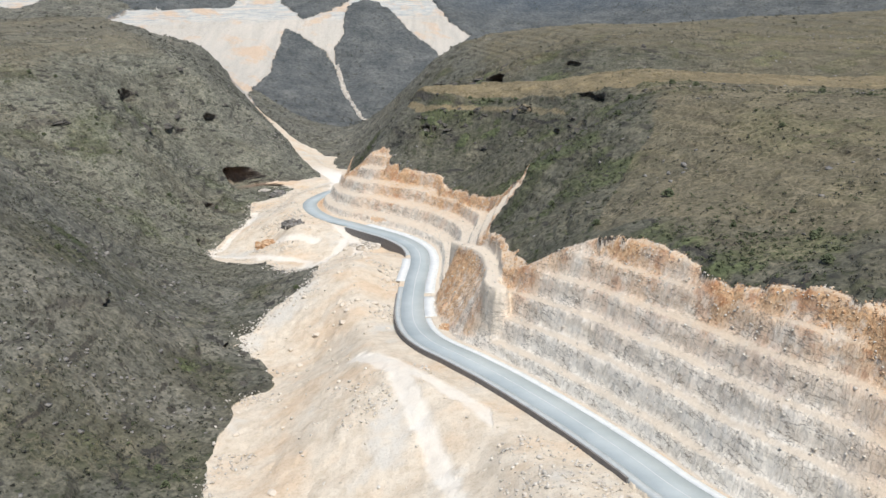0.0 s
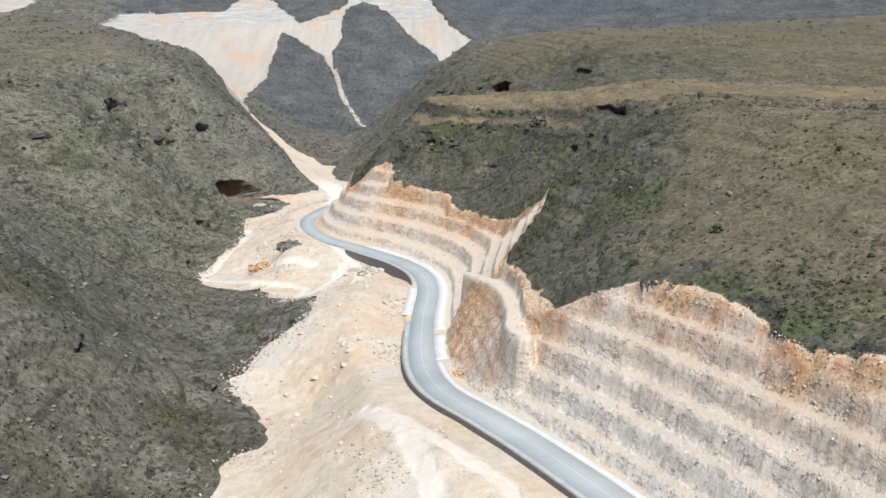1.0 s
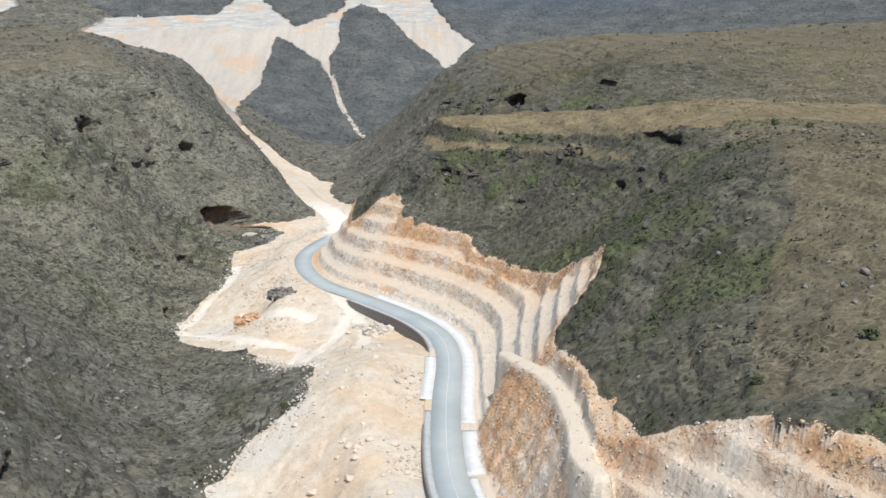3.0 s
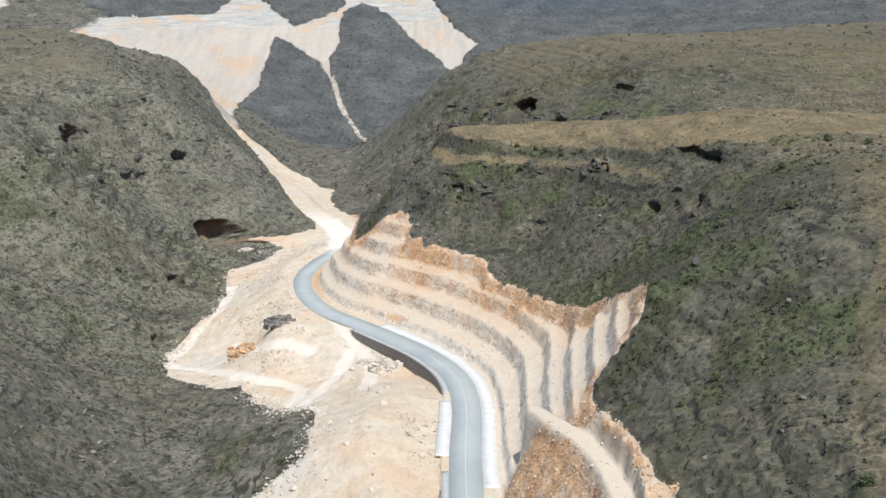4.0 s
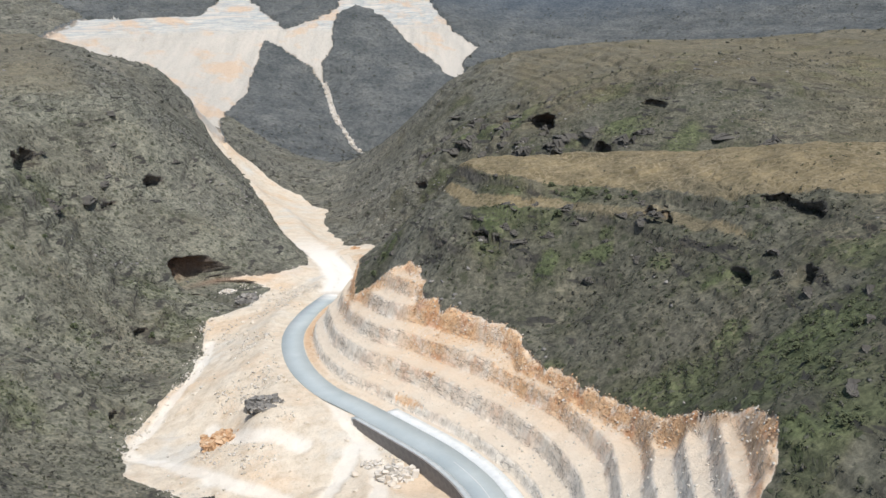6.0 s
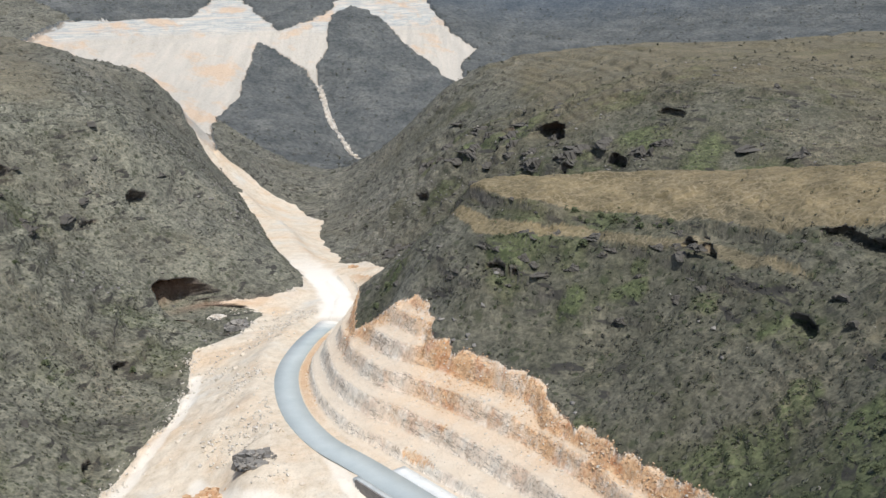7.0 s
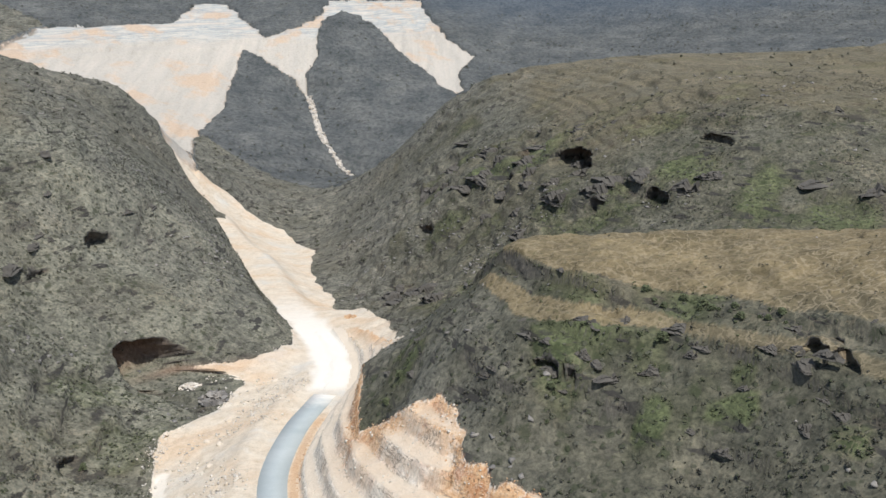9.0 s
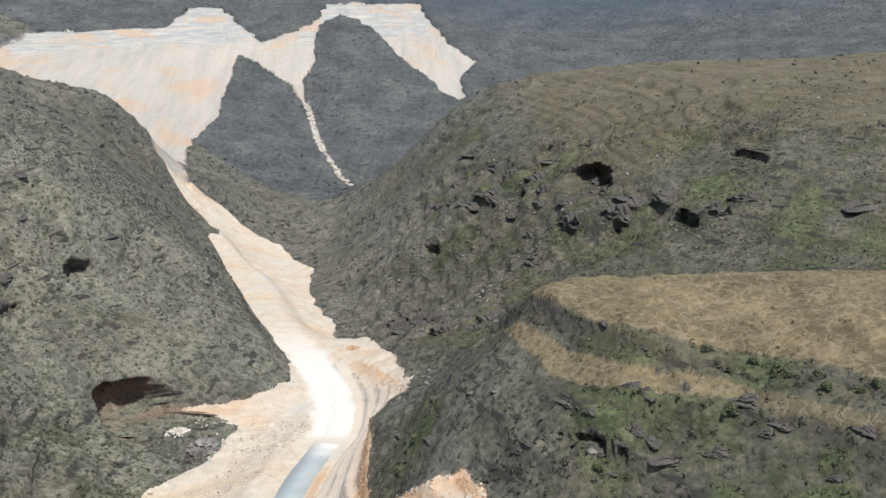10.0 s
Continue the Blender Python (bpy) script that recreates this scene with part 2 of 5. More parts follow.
# Hollows under the ledges: centre, half width, half height, depth, and the way in.
CAVES = [(-114.8, 559.5, -30.2, 14.0, 8.6, 13, -1, 0.45), (-141, 605, 0.5, 7.5, 2.8, 5.5, -1, 0.3), (-181, 557, 21.0, 12.5, 4.2, 7, -1, 0.3), (-156, 579, -7, 3.4, 1.01, 2.4, -1, 0.2),
         (-153, 574, -2, 5.8, 0.94, 2.4, -1, 0.2), (50, 355, 39, 3.7, 1.87, 4.0, 1, 0.3), (59, 388, 45, 9.2, 1.22, 4.0, 0.8, 0.8), (34, 411, 36.5, 5.8, 1.3, 3.2, 0.7, 0.7),
         (33, 666, 15, 18.0, 6.4, 12, 0.75, 0.65), (57, 609, 15, 6.3, 3.02, 5.6, 0.5, 0.9), (34, 619, 9, 4.0, 3.96, 4.0, 0.8, 0.6), (25, 735, 6, 5.8, 2.52, 4.8, 0.7, 0.7),
         (-60, 275, -15.5, 3.4, 1.3, 3.2, -1, 0.1), (-90, 250, 9, 5.8, 0.86, 2.4, -1, 0.1), (-29, 712, -27, 6.9, 2.52, 4.8, 1, 0.4), (-42, 668, -42, 5.8, 2.88, 4.8, 1, 0.3),
         (10, 701, 0, 6.9, 2.16, 4.0, 0.8, 0.6), (-123, 495, -28, 4.6, 1.15, 3.2, -1, 0.2), (-109, 434, -30, 3.4, 1.15, 3.2, -1, 0.2), (-102, 543, -34, 4.6, 1.87, 4.0, -1, 0.4),
         (45, 373, 33, 5.8, 1.44, 3.2, 1, 0.2), (110, 640, 30, 8.0, 1.58, 4.0, 0.3, 1.0), (84, 630, 32, 6.9, 1.8, 4.0, 0.4, 0.9), (-8, 436, 24, 5.8, 0.86, 2.4, 0.5, 0.9),
         (3, 921, 13, 16.1, 3.6, 6.4, 0.6, 0.8)]


MESA_TOP = [(-14, 486), (-12, 474), (-7, 464), (0, 455), (12, 447), (24, 439), (36, 424), (46, 405), (60, 394), (72, 378), (120, 372), (240, 390), (240, 484), (100, 483)]
MESA_TREAD = [(-19, 480), (-16, 466), (-12, 453), (-2, 441), (12, 435), (22, 427), (28, 420), (35, 410), (44, 394), (50, 384), (44, 402), (36, 415), (28, 425), (19, 433), (9, 443), (1, 449), (-9, 459), (-15, 476)]
DRY_SIDE = [(36, 216), (40, 235), (46, 249), (52, 262), (60, 275), (75, 330), (140, 330), (160, 200), (85, 170), (62, 192), (50, 205)]
# Fresh green patches: centre and radius.
GREENS = [(22, 413, 5), (8, 421, 4), (-4, 433, 3), (24, 420, 3), (-35, 467, 6), (-34, 480, 6), (41, 337, 7), (36, 355, 8), (33, 396, 5), (29, 368, 6), (20, 416, 4),
          (40, 379, 5), (46, 246, 3.5), (29, 262, 6), (47, 228, 3), (19, 270, 7), (55, 172, 9), (49, 190, 6), (54, 186, 6), (27, 300, 5), (-70, 245, 7), (-120, 300, 9)]
# Rock ledges along the hill, downhill on the right of each line.
LEDGES = [[(-16, 484, 0), (-12, 474, 0), (-6, 462, 0), (1, 453, 0), (7, 447, 0), (17, 441, 0), (24, 436, 0), (29, 428, 0), (38, 418, 0), (46, 405, 0), (56, 392, 0), (66, 378, 0), (78, 360, 0)],
          [(-14, 452, 0), (-2, 439, 0), (10, 434, 0), (18, 429, 0), (25, 422, 0), (31, 410, 0), (36, 398, 0)],
          [(-18, 440, 0), (-8, 431, 0), (1, 428, 0), (9, 422, 0), (15, 418, 0), (22, 404, 0)],
          [(-32, 474, 0), (-27, 458, 0), (-19, 444, 0), (-10, 438, 0), (4, 428, 0), (14, 416, 0), (22, 404, 0)],
          [(-13, 825, 0), (13, 765, 0), (22, 712, 0), (38, 669, 0), (54, 612, 0), (74, 597, 0), (98, 583, 0), (130, 580, 0)],
          [(-28, 800, 0), (-12, 740, 0), (6, 700, 0), (22, 640, 0), (36, 615, 0)],
          [(30, 760, 0), (52, 700, 0), (80, 645, 0), (110, 625, 0), (160, 615, 0)],
          [(-175, 530, 0), (-161, 576, 0), (-152, 591, 0), (-146, 603, 0), (-139, 623, 0), (-140, 650, 0)],
          [(-208, 464, 0), (-190, 475, 0), (-183, 550, 0), (-173, 573, 0), (-165, 600, 0), (-168, 640, 0)],
          [(-100, 225, 0), (-92, 250, 0), (-98, 280, 0)], [(-120, 330, 0), (-128, 380, 0), (-138, 430, 0)], [(-172, 720, 0), (-186, 800, 0), (-205, 870, 0)]]


def ledges(x, y, z, size, amount, warp=0.5):
    """Steps the slope where hard beds crop out."""
    q = z / size + warp * fbm(x, y, 60, 3, 31) + 0.3 * warp * fbm(x, y, 9, 2, 33)
    f = q - np.floor(q)
    k = np.clip((f - 0.5) / 0.2 + 0.5, 0, 1)
    return amount * size * (k * k * (3 - 2 * k) - f)


def landform(x, y):
    """Height; cover (0 scrub, 1 cut rock, 2 spoil, 3 roadbed, 4 scar, 5 rubble, 6 far slopes); rust; dryness; wear by wheels; distance from the road."""
    nat = base_height(x, y)
    big, mid, fine = fbm(x, y, 45, 3, 1), fbm(x, y, 11, 3, 2), fbm(x, y, 3.2, 3, 3)
    wx, wy = x + 2.2 * fbm(x, y, 9, 3, 41), y + 2.2 * fbm(x, y, 9, 3, 43)
    cover = np.zeros(x.shape, np.int8)
    d, rz, at = np.full(x.shape, -1e3), np.zeros(x.shape), np.zeros(x.shape)
    near = (y > 40) & (y < 900) & (x > -200) & (x < 110)
    d[near], rz[near], at[near] = to_line(x[near], y[near], LINE)
    in_cut = inside(x + 1.5 * mid + 1.1 * fine, y + 1.0 * big + 1.3 * fine, CUT)
    spoil = (inside(wx, wy, SPOIL_LOW + SPOIL_ROADSIDE) | inside(wx, wy, TRACK_SIDE)) & ~in_cut
    wx, wy = x + 7 * fbm(x, y, 30, 5, 45, 0.65), y + 9 * fbm(x, y, 30, 5, 46, 0.65)
    scar = inside(wx, wy, SCAR) | inside(wx, wy, [(-700, 1150), (-640, 1300), (-530, 1290), (-492, 1235), (-505, 1175)])
    run_d = np.full(x.shape, 1e3)
    far = (y > 1080) & (y < 1250) & (x < 0) & (x > -220)
    run_d[far] = np.abs(to_line(x[far], y[far], np.array(RUBBLE_RUN, float))[0])
    cover[scar], cover[spoil] = 4, 2
    cover[run_d < 3.2 + 1.5 * mid] = 5
    wild = cover == 0
    cover[wild & (y + 0.9 * x > 900) & (y > 985 + 8 * mid)] = 6
    # old surface with its beds and hummocks
    calm = smooth(2, 12, np.abs(d))
    rough = np.where(wild, 1.0, 0.35) * np.clip(0.25 + calm, 0, 1)
    high = np.maximum(smooth(610, 690, y) * smooth(0, 40, x) * smooth(12, 24, nat), 0.7 * smooth(-125, -165, x) * smooth(440, 520, y) * smooth(14, 26, nat))
    rough = rough * (1 - 0.85 * high)
    high = high * np.where(x > 0, 0.5 + 0.5 * smooth(60, 130, x), 1.0)
    z = nat + rough * (1.6 * big + 0.9 * mid + 0.45 * fine)
    rugged = smooth(575, 620, y) * smooth(860, 740, y) * smooth(-70, -45, x) * smooth(75, 45, x) * smooth(24, 14, nat) * wild
    z = z + rugged * (4.5 * np.abs(fbm(x, y, 16, 3, 131)) - 1.4 + ledges(x, y, nat + 3 * mid, 5.0, 0.35))
    bed = smooth(0.05, 0.38, fbm(x, y, 34, 3, 51)) * np.where(wild, 1, 0)
    z = z + ledges(x, y, nat, np.where(y > 560, 8.0, 6.5), np.where(y > 560, 0.38, 0.6 - 0.4 * smooth(0, 20, x))) * bed
    z = z + ledges(x, y, nat, 2.6, 0.85, 0.15) * high * wild
    z = z + ledges(x, y, nat + 1.5 * mid, 2.6, 0.42, 0.9) * smooth(0.0, 0.35, fbm(x, y, 13, 3, 55)) * wild * smooth(600, 480, y)
    z = z - 9 * smooth(45, 0, run_d)
    for n, line in enumerate(LEDGES):
        pts = np.array(line, float)
        box = (x > pts[:, 0].min() - 25) & (x < pts[:, 0].max() + 25) & (y > pts[:, 1].min() - 25) & (y < pts[:, 1].max() + 25) & wild
        e = to_line(x[box], y[box], curve_points(line, 4.0))[0] + (0.6 if n < 3 else 1.6) * mid[box] + (0.1 if n < 3 else 0.9) * fine[box]
        tall = (1.9, 1.9, 1.2, 1.5, 2.6, 2.6)[n] if n < 6 else 1.6
        drop = tall * smooth(-0.45, 0.3, fbm(x[box], y[box], 14, 2, 101 + n))
        z[box] += drop * (0.6 * smooth(-14, -0.2, e) * (e < 0.3) - smooth(-0.3, 0.8, e) * smooth(16 if n < 3 else 20, 4, e) * (e > -0.3))
    # tipped material: heaps and runnels
    heap = np.abs(fbm(x, y, 16, 3, 61))
    z = np.where(spoil, z + 1.3 * heap - 0.5 + 0.35 * np.abs(fine), z)
    z = np.where(scar, z - 2.0 - 2.5 * np.abs(fbm(x * 2.2, y * 0.35, 24, 3, 63)) + 1.3 * (ledges(x, y, nat, 7.0, 0.45) * smooth(4, 16, nat)), z)
    # the benched cut, rotten and stained towards its brink
    rim = np.full(x.shape, 1e3)
    rim[in_cut] = np.abs(to_line(x[in_cut], y[in_cut], np.array([(*p, 0) for p in CUT_EDGE], float))[0])
    wide = np.interp(at, [150, 240, 300, 345, 380, 405, 435, 450, 480], [5.5, 5.5, 5.5, 5.5, 11.0, 15.0, 11.0, 6.0, 3.0])
    rust = np.exp(-(rim / wide) ** 1.2) * (0.55 + 0.8 * fbm(x, y, 16, 4, 77, 0.65) + 0.35)
    gully = smooth(236, 246, at) * smooth(294, 284, at) * smooth(6.5, 10, d)
    rust = np.where(in_cut, np.clip(np.maximum(rust, gully * (0.75 + 0.5 * fbm(x, y, 5, 3, 79))), 0, 1), 0)
    rotten = np.clip(np.maximum(0.85 * gully, (0.4 - 0.12 * smooth(330, 380, at)) * smooth(0.45, 0.95, rust)), 0, 0.85)
    grain = fbm(at * 2.0 + 0.3 * x, z * 0.25 + d * 0.3, 2.4, 3, 71)
    block = np.round(2.5 * fbm(at, z, 4.5, 2, 73)) / 2.5
    wob = 0.7 * fbm(x, y, 15, 3, 5) + 0.10 * grain + 0.22 * block + 0.2 * fbm(x, y, 2.6, 3, 9)
    cut = rz + bench_height(d, at, wob * smooth(5.5, 8.5, d), rotten) + (0.15 * fine + (0.3 + 1.3 * rotten) * mid) * smooth(6.5, 9, d)
    cut = np.where(d > 9, z + (cut - z) * smooth(-0.3, 2.8, rim + 0.6 * fine), cut)
    rim_wear = np.zeros_like(x)
    by = (x > -5) & (x < 30) & (y > 215) & (y < 305)
    off, pz, _ = to_line(x[by], y[by], curve_points(RIM_PATH, 2.0))
    hold = smooth(2.9, 1.5, np.abs(off) + 0.5 * fine[by])
    rise = np.clip((d[by] - 7.0) / (d[by] - 7.0 + np.maximum(off - 1.3, 0.05)), 0, 1)
    strata = rz[by] + (pz - rz[by]) * rise ** 1.15
    strata = strata + 1.3 * mid[by] + 0.8 * fine[by] + 0.25 * ledges(x[by], y[by], strata + 0.1 * y[by] + 2.5 * mid[by], 3.6, 0.7)
    side = smooth(214, 236, y[by] + 3 * mid[by]) * smooth(296, 284, at[by]) * smooth(6.5, 8, d[by]) * smooth(0.0, 1.0, off)
    cut[by] = cut[by] * (1 - side) + np.minimum(strata, pz + 0.2) * side
    cut[by] = cut[by] * (1 - hold) + pz * hold
    kerb = smooth(9, 1.5, -off) * (off < 0.5)
    z[by] = np.maximum(z[by], (pz + 0.25 * np.clip(-off - 1.5, 0, 9)) * kerb + z[by] * (1 - kerb))
    rim_wear[by] = hold
    rust[by] = np.where(in_cut[by], np.maximum(rust[by], side * (0.55 + 0.8 * mid[by])) * (1 - 0.75 * hold), 0)
    m = in_cut & (d > HALF) & ((cut < z + 0.3) | (rim_wear > 0.2)) & (y < 606)
    tail = smooth(606, 575, y)
    z = np.where(m, cut * tail + z * (1 - tail), z)
    cover[m] = 1
    bare = in_cut & ~m & (d > 7) & (y < 480)
    cover[in_cut & ~m] = 2
    cover[bare] = 1
    rust = np.where(bare, 0.9, rust)
    # roadbed and banks; the left bank falls sheer behind its walls
    walled = np.maximum(smooth(342, 346, at) * smooth(402, 397, at), smooth(144, 147, at) * smooth(293, 288, at))
    reach = 5.2 + np.where(d < 0, 7 * (1 - walled) + 0.6 * walled, 1.6)
    reach = np.where(at > 560, 16, reach)
    bank = smooth(reach, 5.0, np.abs(d)) * smooth(880, 840, y)
    bank = np.where(m, smooth(5.6, 5.2, np.abs(d)), bank)
    bank = np.where((d < 0) & (walled > 0.5), smooth(4.9, 4.3, -d), bank)
    z = z * (1 - bank) + (rz - 0.12) * bank
    below = np.interp(at, [60, 150, 235, 262, 288, 340, 347, 370, 396, 404, 430], [0.5, 0.9, 1.2, 2.0, 0.9, 0.4, 1.5, 4.2, 2.6, 0.5, 0.3])
    below = np.maximum(below, 0.9 * walled)
    behind = (d < 0) & (d > -9) & (walled > 0.5)
    z = np.where(behind, (rz - 0.12) * bank + (rz - below + 0.2 * mid) * (1 - bank), z)
    shelf = smooth(24, 8, -d) * (d < np.where(walled > 0.5, -9.0, -5.3)) * (at < 430) * (at > 100)
    z = z * (1 - shelf) + (rz - below + 0.25 * mid + 0.15 * fine) * shelf
    bed3 = (np.abs(d) < 5.4) & (y < 840) & (y > 60)
    cover[bed3] = 3
    wear = smooth(8.5, 4.5, np.abs(d) + 2.5 * mid + fine) * smooth(538, 548, y) * smooth(690, 600, y)
    lot = (y > 130) & (y < 560) & (x < 10) & spoil
    for line in SITE_TRACKS:
        dd = np.abs(to_line(x[lot], y[lot], curve_points(line, 3.0))[0])
        wear[lot] = np.maximum(wear[lot], 0.62 * smooth(2.9, 1.3, dd + 0.9 * fine[lot] + 0.4 * mid[lot]))
    z = np.where(spoil & (wear > 0), z - 0.5 * wear, z)
    wear = np.maximum(wear, np.where(m, rim_wear, 0))
    stain = np.exp(-(((x + 93) / 14) ** 2 + ((y - 569 + 0.75 * (x + 93) * -1) / 4.5) ** 2)) + 0.9 * smooth(3.4, 4.2, d) * smooth(7.2, 6.0, d) * smooth(425, 440, at) * smooth(528, 515, at)
    rust = np.clip(np.maximum(rust, stain * (0.8 + 0.4 * mid)), 0, 1)
    gx_, gy_ = base_height(x + 4, y) - nat, base_height(x, y + 4) - nat
    slope = np.hypot(gx_, gy_) / 4
    top = inside(x + 0.8 * mid, y + 0.8 * mid, MESA_TOP) * 1.0
    tread = inside(x + 1.2 * mid, y + 1.2 * mid, MESA_TREAD) * 0.95
    side = inside(x + 3 * mid, y + 4 * mid, DRY_SIDE) * 0.5
    dry = np.maximum(np.maximum(top, tread), side) + smooth(0.42, 0.16, slope) * smooth(18, 34, nat) * np.where(x < -120, 0.5, 0.6) + 0.25 * big
    dry = np.maximum(dry, smooth(620, 660, y - 0.2 * x) * smooth(5, 40, x) * smooth(8, 24, nat) * (0.55 + 0.3 * mid))
    wear = np.where(cover == 0, np.clip(0.55 + 0.8 * mid + 0.5 * fine, 0, 1) * smooth(330, 450, y) * smooth(760, 640, y) * smooth(-60, -80, x), wear)
    dry = np.where(np.maximum(top, tread) > 0.5, dry, np.minimum(dry, 0.7))
    dry = np.clip(dry, 0, 1) * smooth(1100, 950, y)
    green = 0.34 * smooth(-45, 0, x) * smooth(900, 700, y) + 0.16 + 0.4 * smooth(0.0, 0.5, fbm(x, y, 22, 4, 111))
    green = green + 0.22 * smooth(-60, -80, x) * smooth(330, 420, y) * smooth(660, 600, y)
    for cx, cy, r in GREENS:
        green = np.maximum(green, 1.0 * np.exp(-((x - cx) ** 2 + (y - cy) ** 2) / (r * r)) * (0.8 + 0.9 * mid + 0.6 * fine))
    green = np.clip(green + 0.18 * mid, 0, 1) * np.where(x > -45, 0.97, 0.4 + 0.6 * smooth(640, 540, y))
    return z, cover, np.clip(rust, 0, 1), dry, wear, d, green


def hollow(x, y, z, wild):
    """Pushes the slope into the hill at each cave mouth and levels its floor."""
    px, py, pz, red = x.copy(), y.copy(), z.copy(), np.zeros_like(x)
    for cx, cy, cz, w, h, deep, ix, iy in CAVES:
        n = math.hypot(ix, iy)
        ix, iy = ix / n, iy / n
        near = (np.abs(x - cx) < 3 * w + 8) & (np.abs(y - cy) < 3 * w + 8)
        if not near.any():
            continue
        dx, dy = x[near] - cx, y[near] - cy
        s, t = (-dx * iy + dy * ix) / w, (z[near] - cz) / h
        if h > 6:
            t = t + 0.15 * s
        e = np.sqrt(s * s + t * t) + (0.16 if h > 6 else 0.3) * fbm(x[near], y[near], 0.5 * h + 1.0, 3, 81)
        ok = (np.abs(dx * ix + dy * iy) < 2.2 * h + 4) & wild[near]
        push = 1.25 * deep * smooth(1.0, 0.8, e) * ok * (smooth(-0.55, -0.4, t) if h > 6 else 1.0)
        px[near] += push * ix
        red[near] = np.maximum(red[near], smooth(1.0, 0.85, e) * ok * smooth(0.05, 0.4, t) * (1.0 if h > 6 else 0.35))
        py[near] += push * iy
        floor = cz - (0.42 if h > 6 else 0.75) * h + 0.1 * (z[near] - cz)
        sink = smooth(1.0, 0.75, e) * ok * smooth(0.45, 0.1, t)
        pz[near] += sink * np.minimum(floor - z[near], 0)
    return px, py, pz, red
# ---- end of landform ----


def mat(name, build):
    m = bpy.data.materials.new(name)
    m.use_nodes = True
    nt = m.node_tree
    b = nt.nodes["Principled BSDF"]
    build(nt, b)
    return m


def node(nt, kind, **props):
    n = nt.nodes.new(kind)
    for k, v in props.items():
        if k == "data_type":
            n.data_type = v
    return n


def noise_tex(nt, scale, detail=6.0, rough=0.6, coord=None):
    n = nt.nodes.new("ShaderNodeTexNoise")
    n.inputs["Scale"].default_value, n.inputs["Detail"].default_value, n.inputs["Roughness"].default_value = scale, detail, rough
    if coord is None:
        coord = nt.nodes.new("ShaderNodeTexCoord").outputs["Object"]
    nt.links.new(coord, n.inputs["Vector"])
    return n.outputs["Fac"]


def ramp(nt, fac, stops):
    r = nt.nodes.new("ShaderNodeValToRGB")
    els = r.color_ramp.elements
    while len(els) < len(stops):
        els.new(0.5)
    for e, (p, c) in zip(els, stops):
        e.position, e.color = p, (*c, 1)
    nt.links.new(fac, r.inputs[0])
    return r.outputs["Color"]


def mix(nt, fac, a, b, blend="MIX"):
    m = nt.nodes.new("ShaderNodeMix")
    m.data_type, m.blend_type = "RGBA", blend
    for s, v in ((0, fac), (6, a), (7, b)):
        if isinstance(v, (int, float)):
            m.inputs[s].default_value = v
        elif isinstance(v, tuple):
            m.inputs[s].default_value = (*v, 1)
        else:
            nt.links.new(v, m.inputs[s])
    return m.outputs[2]


def bump(nt, b, height, strength, dist):
    n = nt.nodes.new("ShaderNodeBump")
    n.inputs["Strength"].default_value, n.inputs["Distance"].default_value = strength, dist
    nt.links.new(height, n.inputs["Height"])
    nt.links.new(n.outputs[0], b.inputs["Normal"])



def attr(nt, name):
    a = nt.nodes.new("ShaderNodeAttribute")
    a.attribute_name = name
    return a.outputs["Fac"]


def math_node(nt, op, a, b=None, clamp=False):
    m = nt.nodes.new("ShaderNodeMath")
    m.operation, m.use_clamp = op, clamp
    for i, v in enumerate((a, b)):
        if v is None:
            continue
        if isinstance(v, (int, float)):
            m.inputs[i].default_value = v
        else:
            nt.links.new(v, m.inputs[i])
    return m.outputs[0]


def stretched(nt, sx, sy, sz):
    mp = nt.nodes.new("ShaderNodeMapping")
    mp.inputs["Scale"].default_value = (sx, sy, sz)
    nt.links.new(nt.nodes.new("ShaderNodeTexCoord").outputs["Object"], mp.inputs["Vector"])
    return mp.outputs[0]


def cells(nt, scale, warp_scale, warp, feature="DISTANCE_TO_EDGE", sz=1.0):
    """Crooked cells."""
    nz = nt.nodes.new("ShaderNodeTexNoise")
    nz.inputs["Scale"].default_value, nz.inputs["Detail"].default_value = warp_scale, 4.0
    nt.links.new(stretched(nt, 1, 1, 1), nz.inputs["Vector"])
    add = nt.nodes.new("ShaderNodeVectorMath")
    add.operation = "MULTIPLY_ADD"
    add.inputs[1].default_value = (warp, warp, warp)
    nt.links.new(nz.outputs["Color"], add.inputs[0])
    nt.links.new(stretched(nt, scale, scale, scale * sz), add.inputs[2])
    vor = nt.nodes.new("ShaderNodeTexVoronoi")
    vor.feature = feature
    vor.inputs["Scale"].default_value = 1.0
    nt.links.new(add.outputs[0], vor.inputs["Vector"])
    return vor


def ground_point(nt):
    at = nt.nodes.new("ShaderNodeSeparateXYZ")
    nt.links.new(nt.nodes.new("ShaderNodeTexCoord").outputs["Object"], at.inputs[0])
    return at


def facing_up(nt):
    sep = nt.nodes.new("ShaderNodeSeparateXYZ")
    nt.links.new(nt.nodes.new("ShaderNodeNewGeometry").outputs["Normal"], sep.inputs[0])
    return sep.outputs[2]


def tufts(nt, scale, share, wide):
    """Round spots in random cells, some left empty."""
    vor = cells(nt, scale, 0.9, 0.9, "F1")
    tone = nt.nodes.new("ShaderNodeSeparateColor")
    nt.links.new(vor.outputs["Color"], tone.inputs[0])
    spot = ramp(nt, vor.outputs["Distance"], [(wide * 0.55, (1, 1, 1)), (wide, (0, 0, 0))])
    keep = ramp(nt, tone.outputs[0], [(1 - share - 0.02, (0, 0, 0)), (1 - share + 0.1, (1, 1, 1))])
    return math_node(nt, "MULTIPLY", spot, keep), tone.outputs[1]


